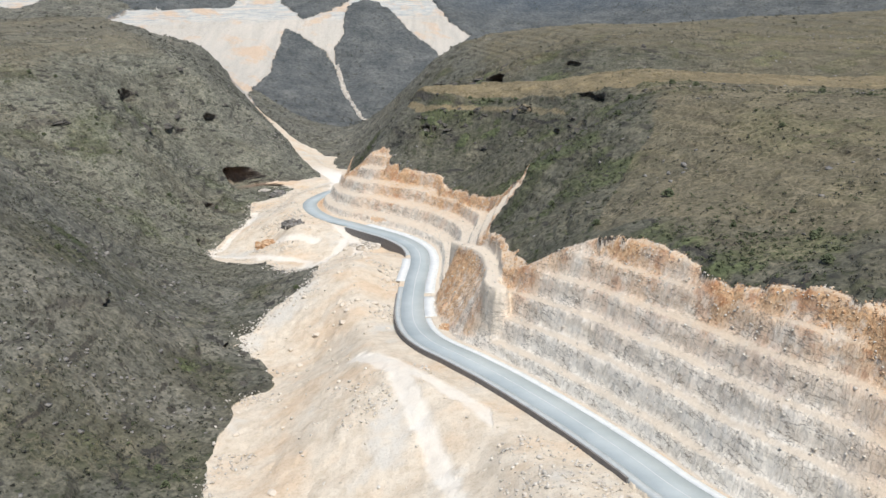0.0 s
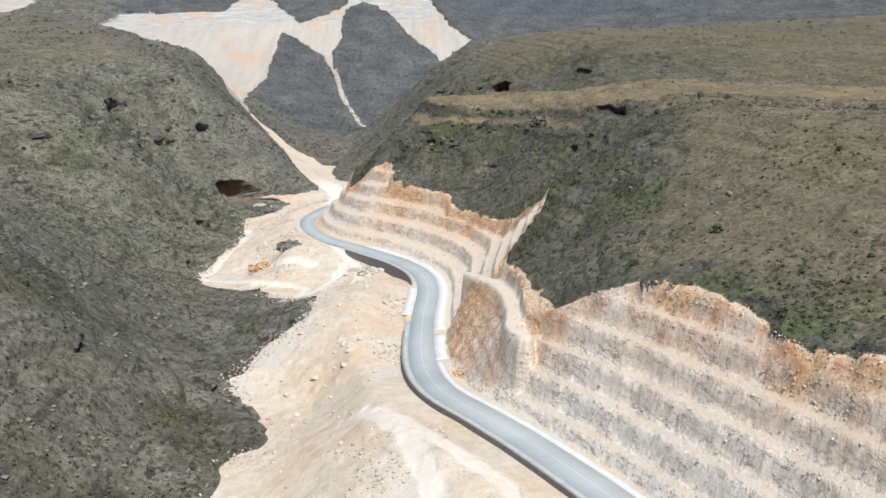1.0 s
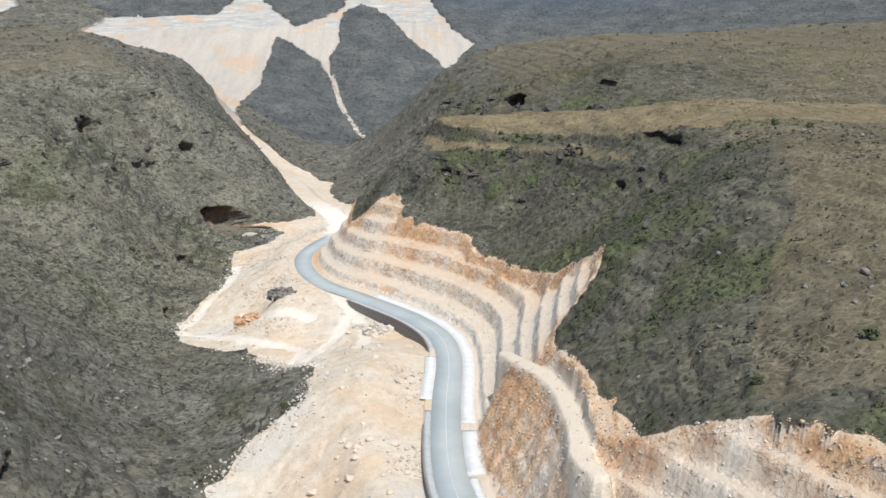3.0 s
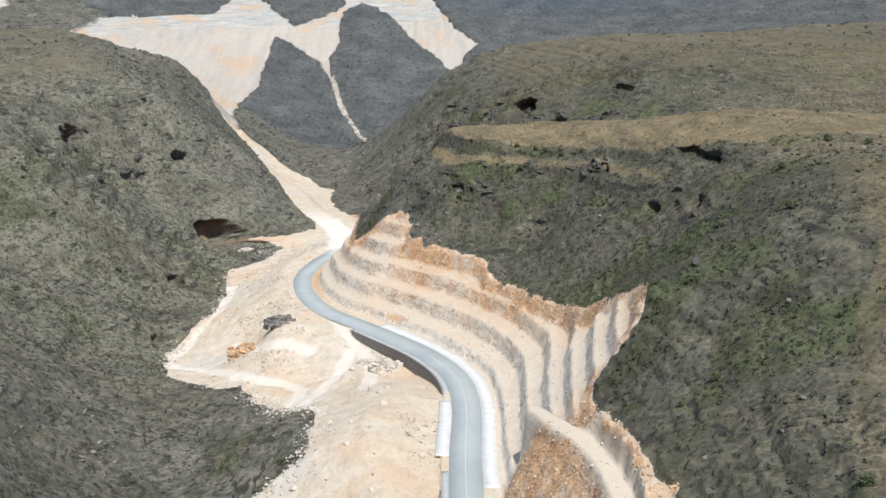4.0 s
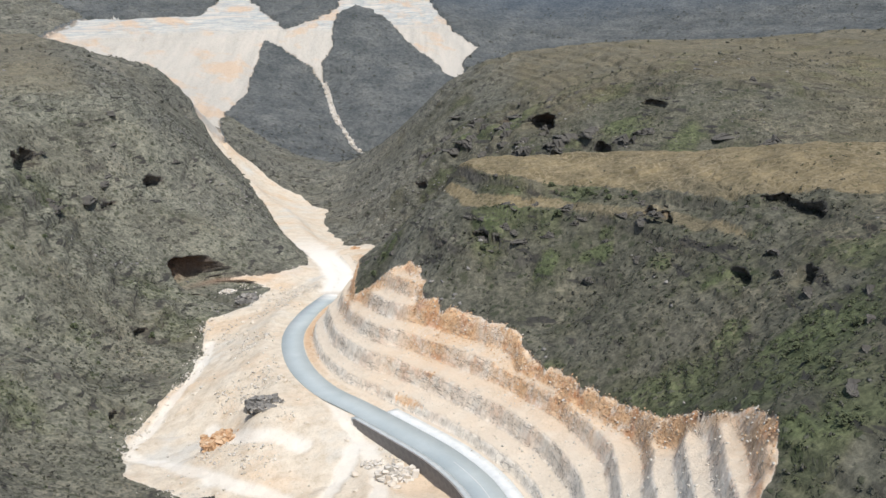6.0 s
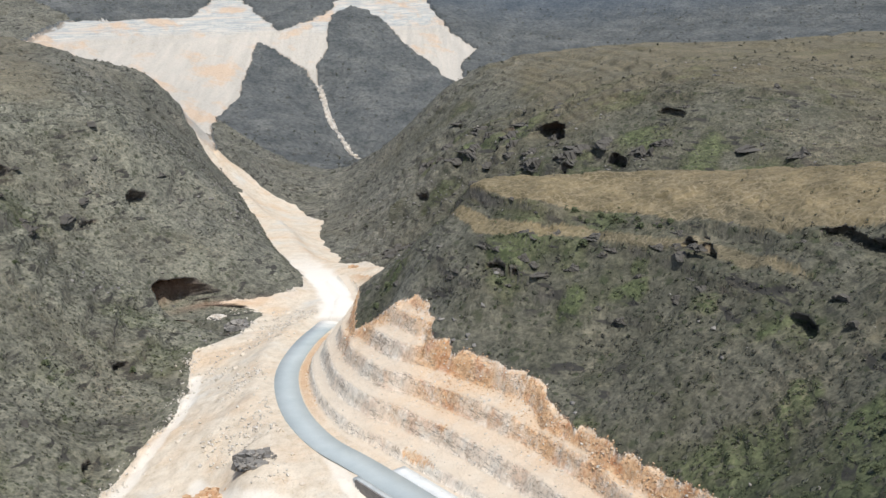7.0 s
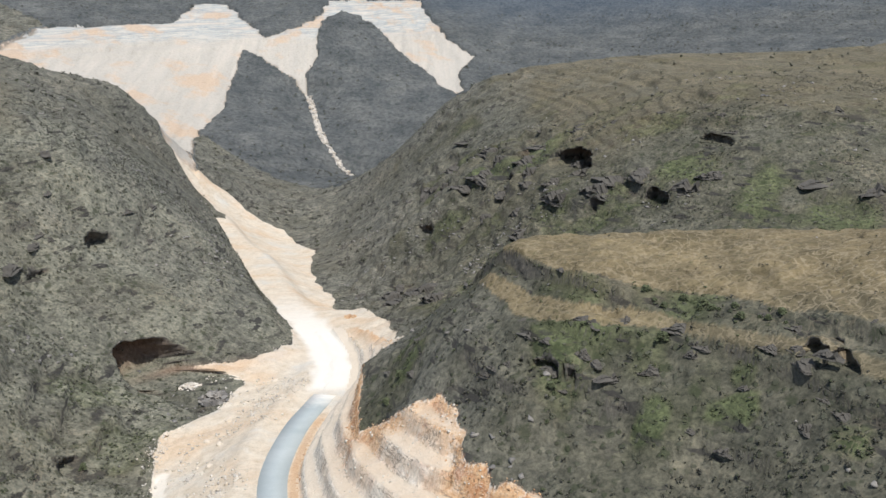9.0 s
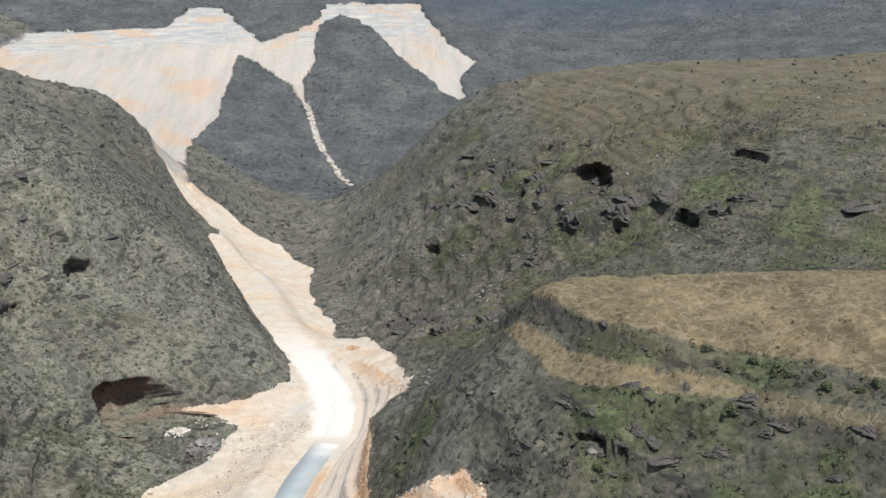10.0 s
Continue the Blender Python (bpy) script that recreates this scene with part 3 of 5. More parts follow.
def scrub_colour(nt):
    mid, fine = noise_tex(nt, 0.11, 7, 0.7), noise_tex(nt, 1.1, 5, 0.72)
    tuft = noise_tex(nt, 0.36, 4, 0.65)
    bush = ramp(nt, mid, [(0.30, (0.092, 0.092, 0.080)), (0.5, (0.130, 0.129, 0.110)), (0.70, (0.182, 0.177, 0.152))])
    olive = ramp(nt, mid, [(0.30, (0.055, 0.056, 0.040)), (0.5, (0.078, 0.076, 0.054)), (0.70, (0.112, 0.106, 0.076))])
    fresh = ramp(nt, mid, [(0.30, (0.072, 0.088, 0.045)), (0.70, (0.110, 0.128, 0.064))])
    stony = ramp(nt, noise_tex(nt, 0.05, 7, 0.72), [(0.48, (0, 0, 0)), (0.66, (0.7, 0.7, 0.7))])
    bush = mix(nt, stony, bush, (0.225, 0.214, 0.178))
    tint = attr(nt, "green")
    bush = mix(nt, math_node(nt, "MULTIPLY", tint, 1.5, True), bush, olive)
    bush = mix(nt, ramp(nt, tint, [(0.55, (0, 0, 0)), (0.95, (0.9, 0.9, 0.9))]), bush, fresh)
    bush = mix(nt, math_node(nt, "MULTIPLY", attr(nt, "wear"), 0.75, True), bush, (0.205, 0.203, 0.162))
    bush = mix(nt, 0.55, bush, ramp(nt, tuft, [(0.36, (0.50, 0.51, 0.50)), (0.5, (1, 1, 0.98)), (0.64, (1.5, 1.46, 1.38))]), "MULTIPLY")
    bush = mix(nt, 0.65, bush, ramp(nt, fine, [(0.34, (0.36, 0.37, 0.36)), (0.5, (0.96, 0.95, 0.93)), (0.66, (1.55, 1.5, 1.42))]), "MULTIPLY")
    # shrubs too low to stand out of the ground, grey ones and green ones
    leaf = mix(nt, math_node(nt, "MULTIPLY", tint, 1.3, True), (0.046, 0.047, 0.037), (0.044, 0.055, 0.026))
    low, tone = tufts(nt, 0.62, 0.55, 0.46)
    bush = mix(nt, math_node(nt, "MULTIPLY", low, 0.9), bush, mix(nt, tone, leaf, (0.105, 0.104, 0.080)))
    wide, _ = tufts(nt, 0.27, 0.35, 0.40)
    bush = mix(nt, math_node(nt, "MULTIPLY", wide, 0.75), bush, leaf)
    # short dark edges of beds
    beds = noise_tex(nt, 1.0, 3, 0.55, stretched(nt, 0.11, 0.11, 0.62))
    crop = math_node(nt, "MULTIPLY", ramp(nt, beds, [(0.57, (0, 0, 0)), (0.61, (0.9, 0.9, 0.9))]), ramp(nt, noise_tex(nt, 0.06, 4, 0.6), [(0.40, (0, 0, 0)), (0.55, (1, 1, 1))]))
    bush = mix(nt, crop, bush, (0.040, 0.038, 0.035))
    grass = ramp(nt, mid, [(0.3, (0.104, 0.089, 0.057)), (0.55, (0.143, 0.121, 0.078)), (0.75, (0.190, 0.160, 0.104))])
    grass = mix(nt, 0.65, grass, ramp(nt, fine, [(0.32, (0.42, 0.43, 0.38)), (0.5, (0.97, 0.97, 0.95)), (0.68, (1.3, 1.28, 1.22))]), "MULTIPLY")
    at = ground_point(nt)
    turn = math_node(nt, "ADD", math_node(nt, "MULTIPLY", at.outputs[2], 2.1), math_node(nt, "MULTIPLY", noise_tex(nt, 0.022, 5, 0.6), 2.5))
    tread = ramp(nt, math_node(nt, "ADD", math_node(nt, "MULTIPLY", math_node(nt, "SINE", turn), 0.5), 0.5), [(0.0, (0.58, 0.59, 0.57)), (0.25, (0.95, 0.95, 0.94)), (0.75, (1, 1, 1)), (1.0, (1.4, 1.37, 1.3))])
    grass = mix(nt, ramp(nt, noise_tex(nt, 0.03, 4), [(0.36, (0.1, 0.1, 0.1)), (0.56, (0.55, 0.55, 0.55))]), grass, mix(nt, 1.0, grass, tread, "MULTIPLY"))
    dots, _ = tufts(nt, 0.55, 0.4, 0.34)
    grass = mix(nt, math_node(nt, "MULTIPLY", dots, 0.6), grass, (0.085, 0.082, 0.046))
    dry = attr(nt, "dry")
    grass = mix(nt, ramp(nt, dry, [(0.78, (0, 0, 0)), (0.98, (0.8, 0.8, 0.8))]), grass, mix(nt, 1.0, grass, (1.36, 1.27, 1.14), "MULTIPLY"))
    c = mix(nt, math_node(nt, "MULTIPLY", dry, 0.95, True), bush, grass)
    # goat paths netted over the dry ground
    net = cells(nt, 0.36, 0.25, 2.4)
    path = ramp(nt, net.outputs["Distance"], [(0.0, (1, 1, 1)), (0.045, (0.55, 0.55, 0.55)), (0.085, (0, 0, 0))])
    trod = math_node(nt, "ADD", math_node(nt, "MULTIPLY", dry, 0.3), ramp(nt, noise_tex(nt, 0.035, 4), [(0.50, (0, 0, 0)), (0.64, (0.25, 0.25, 0.25))]))
    c = mix(nt, math_node(nt, "MULTIPLY", path, trod, True), c, (0.36, 0.30, 0.205))
    crag = ramp(nt, facing_up(nt), [(0.30, (1, 1, 1)), (0.50, (0, 0, 0))])
    stone = ramp(nt, noise_tex(nt, 0.6, 6, 0.7), [(0.3, (0.052, 0.049, 0.044)), (0.5, (0.100, 0.093, 0.080)), (0.68, (0.18, 0.16, 0.13))])
    c = mix(nt, crag, c, stone)
    clay = ramp(nt, fine, [(0.3, (0.17, 0.10, 0.068)), (0.7, (0.30, 0.19, 0.13))])
    c = mix(nt, math_node(nt, "MULTIPLY", attr(nt, "rust"), 0.75, True), c, clay)
    relief = mix(nt, 0.4, mix(nt, 0.5, fine, tuft), low)
    return c, relief


def border(nt):
    """Where undug ground begins, with a ragged edge."""
    v = math_node(nt, "ADD", attr(nt, "undug"), math_node(nt, "MULTIPLY", math_node(nt, "SUBTRACT", noise_tex(nt, 1.1, 4, 0.7), 0.5), 0.7))
    return ramp(nt, v, [(0.46, (0, 0, 0)), (0.56, (1, 1, 1))])


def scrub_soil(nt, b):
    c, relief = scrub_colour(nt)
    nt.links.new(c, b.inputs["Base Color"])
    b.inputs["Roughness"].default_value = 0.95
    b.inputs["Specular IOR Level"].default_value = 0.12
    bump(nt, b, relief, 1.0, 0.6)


def cut_rock(nt, b):
    streak = noise_tex(nt, 1.0, 6, 0.65, stretched(nt, 0.45, 0.45, 0.25))
    layer = noise_tex(nt, 1.0, 5, 0.6, stretched(nt, 0.06, 0.06, 0.6))
    fine = noise_tex(nt, 1.3, 6, 0.72)
    c = ramp(nt, streak, [(0.26, (0.58, 0.535, 0.46)), (0.42, (0.71, 0.66, 0.575)), (0.72, (0.78, 0.735, 0.64))])
    c = mix(nt, ramp(nt, layer, [(0.44, (0, 0, 0)), (0.62, (0.7, 0.7, 0.7))]), c, (0.62, 0.56, 0.465))
    rust = ramp(nt, fine, [(0.28, (0.40, 0.19, 0.09)), (0.43, (0.58, 0.35, 0.185)), (0.58, (0.63, 0.42, 0.245)), (0.74, (0.67, 0.53, 0.375))])
    spots = ramp(nt, noise_tex(nt, 0.22, 6, 0.7), [(0.36, (0, 0, 0)), (0.52, (1, 1, 1))])
    age = math_node(nt, "MULTIPLY", math_node(nt, "MULTIPLY", attr(nt, "rust"), 1.25), mix(nt, 0.65, (1.0, 1.0, 1.0), spots), True)
    c = mix(nt, age, c, rust)
    deep = ramp(nt, noise_tex(nt, 0.13, 6, 0.72), [(0.51, (0, 0, 0)), (0.62, (0.85, 0.85, 0.85))])
    c = mix(nt, math_node(nt, "MULTIPLY", deep, attr(nt, "rust"), True), c, (0.44, 0.19, 0.085))
    # blocks and joints
    block = cells(nt, 0.55, 0.5, 1.3, "F1", 1.5)
    tone = nt.nodes.new("ShaderNodeSeparateColor")
    nt.links.new(block.outputs["Color"], tone.inputs[0])
    c = mix(nt, 0.55, c, ramp(nt, tone.outputs[0], [(0.0, (0.72, 0.71, 0.69)), (0.5, (1, 1, 1)), (1.0, (1.1, 1.09, 1.07))]), "MULTIPLY")
    net = cells(nt, 0.42, 0.5, 1.5, "DISTANCE_TO_EDGE", 1.4)
    joint = ramp(nt, net.outputs["Distance"], [(0.0, (0.34, 0.31, 0.27)), (0.05, (1, 1, 1))])
    c = mix(nt, ramp(nt, noise_tex(nt, 0.16, 5, 0.65), [(0.46, (0.0, 0.0, 0.0)), (0.62, (0.85, 0.85, 0.85))]), c, mix(nt, 1.0, c, joint, "MULTIPLY"))
    c = mix(nt, 0.4, c, ramp(nt, fine, [(0.28, (0.45, 0.43, 0.40)), (0.44, (1.05, 1.05, 1.05))]), "MULTIPLY")
    # marks of the ripper down the faces, open beds across them
    teeth = noise_tex(nt, 1.0, 4, 0.6, stretched(nt, 1.5, 1.5, 0.14))
    c = mix(nt, 0.4, c, ramp(nt, teeth, [(0.34, (0.66, 0.65, 0.63)), (0.48, (1.06, 1.06, 1.06)), (0.66, (1.2, 1.2, 1.19))]), "MULTIPLY")
    beds = noise_tex(nt, 1.0, 5, 0.6, stretched(nt, 0.10, 0.10, 0.55))
    gap = math_node(nt, "ABSOLUTE", math_node(nt, "SUBTRACT", beds, 0.5))
    gaps = math_node(nt, "MULTIPLY", ramp(nt, gap, [(0.0, (1, 1, 1)), (0.018, (0, 0, 0))]), ramp(nt, noise_tex(nt, 0.12, 4, 0.6), [(0.42, (0, 0, 0)), (0.54, (0.9, 0.9, 0.9))]))
    c = mix(nt, gaps, c, (0.17, 0.145, 0.12))
    # dust lies on the flats
    flat = ramp(nt, facing_up(nt), [(0.70, (0, 0, 0)), (0.86, (0.85, 0.85, 0.85))])
    c = mix(nt, flat, c, mix(nt, math_node(nt, "MULTIPLY", age, 0.7), (0.58, 0.50, 0.395), (0.58, 0.42, 0.27)))
    c = mix(nt, math_node(nt, "MULTIPLY", attr(nt, "wear"), 0.9, True), c, (0.62, 0.54, 0.43))
    wild, relief = scrub_colour(nt)
    c = mix(nt, border(nt), c, wild)
    nt.links.new(c, b.inputs["Base Color"])
    b.inputs["Roughness"].default_value = 0.9
    b.inputs["Specular IOR Level"].default_value = 0.2
    bump(nt, b, mix(nt, 0.35, mix(nt, 0.5, mix(nt, 0.5, streak, fine), teeth), tone.outputs[0]), 1.0, 0.7)


def spoil_mat(nt, b):
    big, mid, fine = noise_tex(nt, 0.045, 5, 0.6), noise_tex(nt, 0.22, 6, 0.65), noise_tex(nt, 1.8, 5, 0.7)
    c = ramp(nt, mid, [(0.3, (0.52, 0.44, 0.335)), (0.5, (0.60, 0.52, 0.41)), (0.72, (0.66, 0.59, 0.48))])
    c = mix(nt, ramp(nt, big, [(0.50, (0, 0, 0)), (0.64, (0.65, 0.65, 0.65))]), c, (0.59, 0.44, 0.295))
    run = noise_tex(nt, 1.0, 6, 0.65, stretched(nt, 0.5, 0.4, 0.35))
    c = mix(nt, 0.4, c, ramp(nt, run, [(0.34, (0.72, 0.69, 0.64)), (0.5, (1, 1, 1)), (0.66, (1.12, 1.11, 1.09))]), "MULTIPLY")
    c = mix(nt, ramp(nt, big, [(0.34, (0.7, 0.7, 0.7)), (0.44, (0, 0, 0))]), c, (0.56, 0.54, 0.485))
    c = mix(nt, 0.45, c, ramp(nt, fine, [(0.3, (0.55, 0.52, 0.48)), (0.5, (1, 1, 1))]), "MULTIPLY")
    c = mix(nt, math_node(nt, "MULTIPLY", attr(nt, "wear"), 0.85, True), c, (0.76, 0.725, 0.65))
    c = mix(nt, math_node(nt, "MULTIPLY", attr(nt, "rust"), 0.8, True), c, ramp(nt, fine, [(0.3, (0.40, 0.22, 0.11)), (0.7, (0.60, 0.40, 0.23))]))
    wild, relief = scrub_colour(nt)
    c = mix(nt, border(nt), c, wild)
    nt.links.new(c, b.inputs["Base Color"])
    b.inputs["Roughness"].default_value = 0.95
    b.inputs["Specular IOR Level"].default_value = 0.15
    bump(nt, b, fine, 0.7, 0.35)


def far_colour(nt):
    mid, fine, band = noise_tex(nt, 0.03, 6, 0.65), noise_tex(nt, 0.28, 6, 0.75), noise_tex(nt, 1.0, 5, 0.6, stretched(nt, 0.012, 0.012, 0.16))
    # cool grey tones carry the distance haze in the slope's own colour
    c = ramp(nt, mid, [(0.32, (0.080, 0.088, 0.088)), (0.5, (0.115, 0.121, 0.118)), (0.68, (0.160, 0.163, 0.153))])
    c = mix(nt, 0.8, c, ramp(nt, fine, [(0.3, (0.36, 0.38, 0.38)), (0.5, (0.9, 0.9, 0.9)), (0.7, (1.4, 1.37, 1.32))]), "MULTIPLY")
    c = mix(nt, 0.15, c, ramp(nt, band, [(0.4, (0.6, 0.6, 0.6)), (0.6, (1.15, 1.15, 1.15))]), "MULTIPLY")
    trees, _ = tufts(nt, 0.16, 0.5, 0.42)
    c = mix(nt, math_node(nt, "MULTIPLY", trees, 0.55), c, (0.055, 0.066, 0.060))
    # haze painted in: colour turns bluer with distance on the mountain behind
    far_haze = math_node(nt, "DIVIDE", math_node(nt, "SUBTRACT", ground_point(nt).outputs[1], 1420.0), 220.0, True)
    return mix(nt, math_node(nt, "MULTIPLY", far_haze, 0.9), c, mix(nt, ramp(nt, fine, [(0.3, (0, 0, 0)), (0.7, (1, 1, 1))]), (0.036, 0.058, 0.086), (0.082, 0.112, 0.150))), fine


def scar_mat(nt, b):
    layer = noise_tex(nt, 1.0, 5, 0.55, stretched(nt, 0.012, 0.012, 0.35))
    flow = noise_tex(nt, 1.0, 6, 0.6, stretched(nt, 0.09, 0.012, 0.012))
    fine, patch = noise_tex(nt, 0.5, 5, 0.7), noise_tex(nt, 0.02, 4)
    c = ramp(nt, flow, [(0.3, (0.40, 0.37, 0.32)), (0.48, (0.455, 0.42, 0.36)), (0.7, (0.52, 0.47, 0.40))])
    # quarried benches of grey beds high up, tipped stone below them
    at = ground_point(nt)
    lift = math_node(nt, "ADD", at.outputs[2], math_node(nt, "MULTIPLY", noise_tex(nt, 0.015, 4), 14.0))
    tall = math_node(nt, "DIVIDE", math_node(nt, "SUBTRACT", lift, 22.0), 6.0, True)
    beds = ramp(nt, layer, [(0.40, (0.50, 0.45, 0.385)), (0.47, (0.29, 0.325, 0.33)), (0.53, (0.55, 0.51, 0.44)), (0.59, (0.30, 0.345, 0.355)), (0.66, (0.58, 0.53, 0.45))])
    c = mix(nt, math_node(nt, "MULTIPLY", tall, 0.85), c, beds)
    c = mix(nt, ramp(nt, patch, [(0.52, (0, 0, 0)), (0.62, (0.7, 0.7, 0.7))]), c, (0.52, 0.37, 0.245))
    c = mix(nt, 0.35, c, ramp(nt, fine, [(0.3, (0.5, 0.48, 0.45)), (0.55, (1, 1, 1))]), "MULTIPLY")
    brush = math_node(nt, "MULTIPLY", ramp(nt, attr(nt, "undug"), [(0.03, (0, 0, 0)), (0.3, (1, 1, 1))]), ramp(nt, noise_tex(nt, 0.12, 5, 0.7), [(0.42, (0, 0, 0)), (0.5, (0.9, 0.9, 0.9))]))
    c = mix(nt, brush, c, (0.20, 0.165, 0.125))
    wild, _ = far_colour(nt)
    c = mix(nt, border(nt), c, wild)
    nt.links.new(c, b.inputs["Base Color"])
    b.inputs["Roughness"].default_value = 0.95
    bump(nt, b, fine, 0.8, 1.2)


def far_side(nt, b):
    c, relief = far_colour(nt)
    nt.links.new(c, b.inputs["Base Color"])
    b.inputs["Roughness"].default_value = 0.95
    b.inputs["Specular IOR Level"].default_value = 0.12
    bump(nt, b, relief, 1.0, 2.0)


def rubble_mat(nt, b):
    fine = noise_tex(nt, 0.6, 5, 0.7)
    nt.links.new(ramp(nt, fine, [(0.35, (0.30, 0.28, 0.25)), (0.6, (0.72, 0.69, 0.63))]), b.inputs["Base Color"])
    b.inputs["Roughness"].default_value = 0.95
    bump(nt, b, fine, 1.0, 1.0)


def speckled(c1, c2, scale, rough=0.9, island=None, depth=0.05):
    def build(nt, b):
        f = noise_tex(nt, scale, 6, 0.65)
        c = ramp(nt, f, [(0.3, c1), (0.7, c2)])
        if island:
            geo = nt.nodes.new("ShaderNodeNewGeometry")
            c = mix(nt, 0.6, c, ramp(nt, geo.outputs["Random Per Island"], island))
        nt.links.new(c, b.inputs["Base Color"])
        b.inputs["Roughness"].default_value = rough
        b.inputs["Specular IOR Level"].default_value = 0.25
        bump(nt, b, f, 0.5, depth)
    return build


def asphalt_mat(nt, b):
    big, fine = noise_tex(nt, 0.08, 5), noise_tex(nt, 2.5, 5, 0.7)
    c = ramp(nt, big, [(0.3, (0.345, 0.39, 0.39)), (0.7, (0.445, 0.485, 0.475))])
    sep = nt.nodes.new("ShaderNodeSeparateXYZ")
    nt.links.new(nt.nodes.new("ShaderNodeTexCoord").outputs["Object"], sep.inputs[0])
    far = math_node(nt, "DIVIDE", math_node(nt, "SUBTRACT", sep.outputs[1], 520.0), 27.0, True)
    dust = math_node(nt, "ADD", math_node(nt, "MULTIPLY", far, 1.5), math_node(nt, "SUBTRACT", noise_tex(nt, 0.25, 5, 0.65), 0.8))
    c = mix(nt, ramp(nt, dust, [(0.05, (0, 0, 0)), (0.75, (1, 1, 1))]), c, (0.76, 0.725, 0.65))
    c = mix(nt, 0.3, c, ramp(nt, fine, [(0.3, (0.75, 0.75, 0.75)), (0.7, (1, 1, 1))]), "MULTIPLY")
    nt.links.new(c, b.inputs["Base Color"])
    b.inputs["Roughness"].default_value = 0.8
    bump(nt, b, fine, 0.2, 0.01)


def foliage(stops, scale=3.0):
    def build(nt, b):
        geo = nt.nodes.new("ShaderNodeNewGeometry")
        c = ramp(nt, geo.outputs["Random Per Island"], stops)
        c = mix(nt, 0.5, c, ramp(nt, noise_tex(nt, scale, 3), [(0.3, (0.5, 0.5, 0.5)), (0.65, (1.2, 1.2, 1.2))]), "MULTIPLY")
        nt.links.new(c, b.inputs["Base Color"])
        b.inputs["Roughness"].default_value = 0.85
        b.inputs["Specular IOR Level"].default_value = 0.15
        soft = nt.nodes.new("ShaderNodeVectorMath")
        soft.operation = "MULTIPLY_ADD"
        soft.inputs[1].default_value, soft.inputs[2].default_value = (0.75, 0.75, 0.75), (0, 0, 0.62)
        nt.links.new(geo.outputs["Normal"], soft.inputs[0])
        unit = nt.nodes.new("ShaderNodeVectorMath")
        unit.operation = "NORMALIZE"
        nt.links.new(soft.outputs[0], unit.inputs[0])
        nt.links.new(unit.outputs[0], b.inputs["Normal"])
        thin = nt.nodes.new("ShaderNodeBsdfTranslucent")
        both = nt.nodes.new("ShaderNodeMixShader")
        both.inputs[0].default_value = 0.2
        nt.links.new(c, thin.inputs["Color"])
        nt.links.new(b.outputs[0], both.inputs[1])
        nt.links.new(thin.outputs[0], both.inputs[2])
        nt.links.new(both.outputs[0], nt.nodes["Material Output"].inputs["Surface"])
    return build


SCRUB = mat("scrub_soil", scrub_soil)
ROCK = mat("cut_limestone", cut_rock)
DIRT = mat("limestone_spoil", spoil_mat)
FARSIDE = mat("far_scrub_with_haze", far_side)
SCARRED = mat("far_cut", scar_mat)
RUBBLE = mat("rubble", rubble_mat)
ASPHALT = mat("asphalt", asphalt_mat)
SHOULDER = mat("dusty_shoulder", speckled((0.36, 0.39, 0.39), (0.47, 0.49, 0.47), 0.5))
PAINT = mat("road_paint", speckled((0.48, 0.49, 0.48), (0.62, 0.62, 0.60), 0.6, 0.6))
CONCRETE = mat("pale_concrete", speckled((0.56, 0.57, 0.55), (0.68, 0.69, 0.66), 0.5))
WALLING = mat("wall_concrete", speckled((0.17, 0.16, 0.15), (0.27, 0.25, 0.23), 0.6))
BARK = mat("bark", speckled((0.10, 0.085, 0.065), (0.20, 0.17, 0.13), 4.0))
SHRUB = mat("dry_shrub", foliage([(0.0, (0.064, 0.064, 0.052)), (0.35, (0.092, 0.090, 0.074)), (0.6, (0.150, 0.143, 0.117)), (0.8, (0.072, 0.079, 0.050)), (1.0, (0.064, 0.076, 0.042))]))
LEAF = mat("green_leaves", foliage([(0.0, (0.078, 0.092, 0.052)), (0.6, (0.108, 0.124, 0.068)), (1.0, (0.140, 0.156, 0.084))]))
STONE = mat("limestone_block", speckled((0.42, 0.38, 0.32), (0.66, 0.61, 0.53), 0.8, 0.9, [(0.0, (0.36, 0.33, 0.29)), (0.55, (0.60, 0.54, 0.46)), (0.8, (0.68, 0.64, 0.57)), (1.0, (0.56, 0.45, 0.33))]))

# ---- ground ----
COARSE = 1.0


def row_lines():
    y = [-1500, -700, -300, -100, -40, 0, 25, 45]
    v = 56.0
    while v < 2600:
        y.append(v)
        v += (0.68 if v < 540 else 0.68 + (v - 540) * 0.0033) * COARSE
    return np.array(y + [3000, 4000])


gy = row_lines()
u = np.linspace(-1, 1, int(680 / COARSE))
u = 0.55 * u + 0.45 * u ** 3
u = np.r_[-12, -4, -2, -1.4, -1.15, u, 1.15, 1.4, 2, 4, 12]
left, right = 30 + 0.50 * np.abs(gy), 45 + 0.50 * np.abs(gy)
GX = np.where(u[None] < 0, u[None] * left[:, None], u[None] * right[:, None]) - 5
GY = np.repeat(gy[:, None], len(u), 1)
Z, COVER, RUST, DRY, WEAR, DIST, GREEN = landform(GX, GY)
PX, PY, Z, RED = hollow(GX, GY, Z, (COVER == 0) | (COVER == 6))
RUST = np.where(COVER == 0, np.maximum(RUST, RED), RUST)
nr, nc = GX.shape
CO = np.stack([PX.ravel(), PY.ravel(), Z.ravel()], 1)
_k = (np.arange(nr - 1)[:, None] * nc + np.arange(nc - 1)[None]).ravel()
QUADS = np.stack([_k, _k + 1, _k + nc + 1, _k + nc], 1)
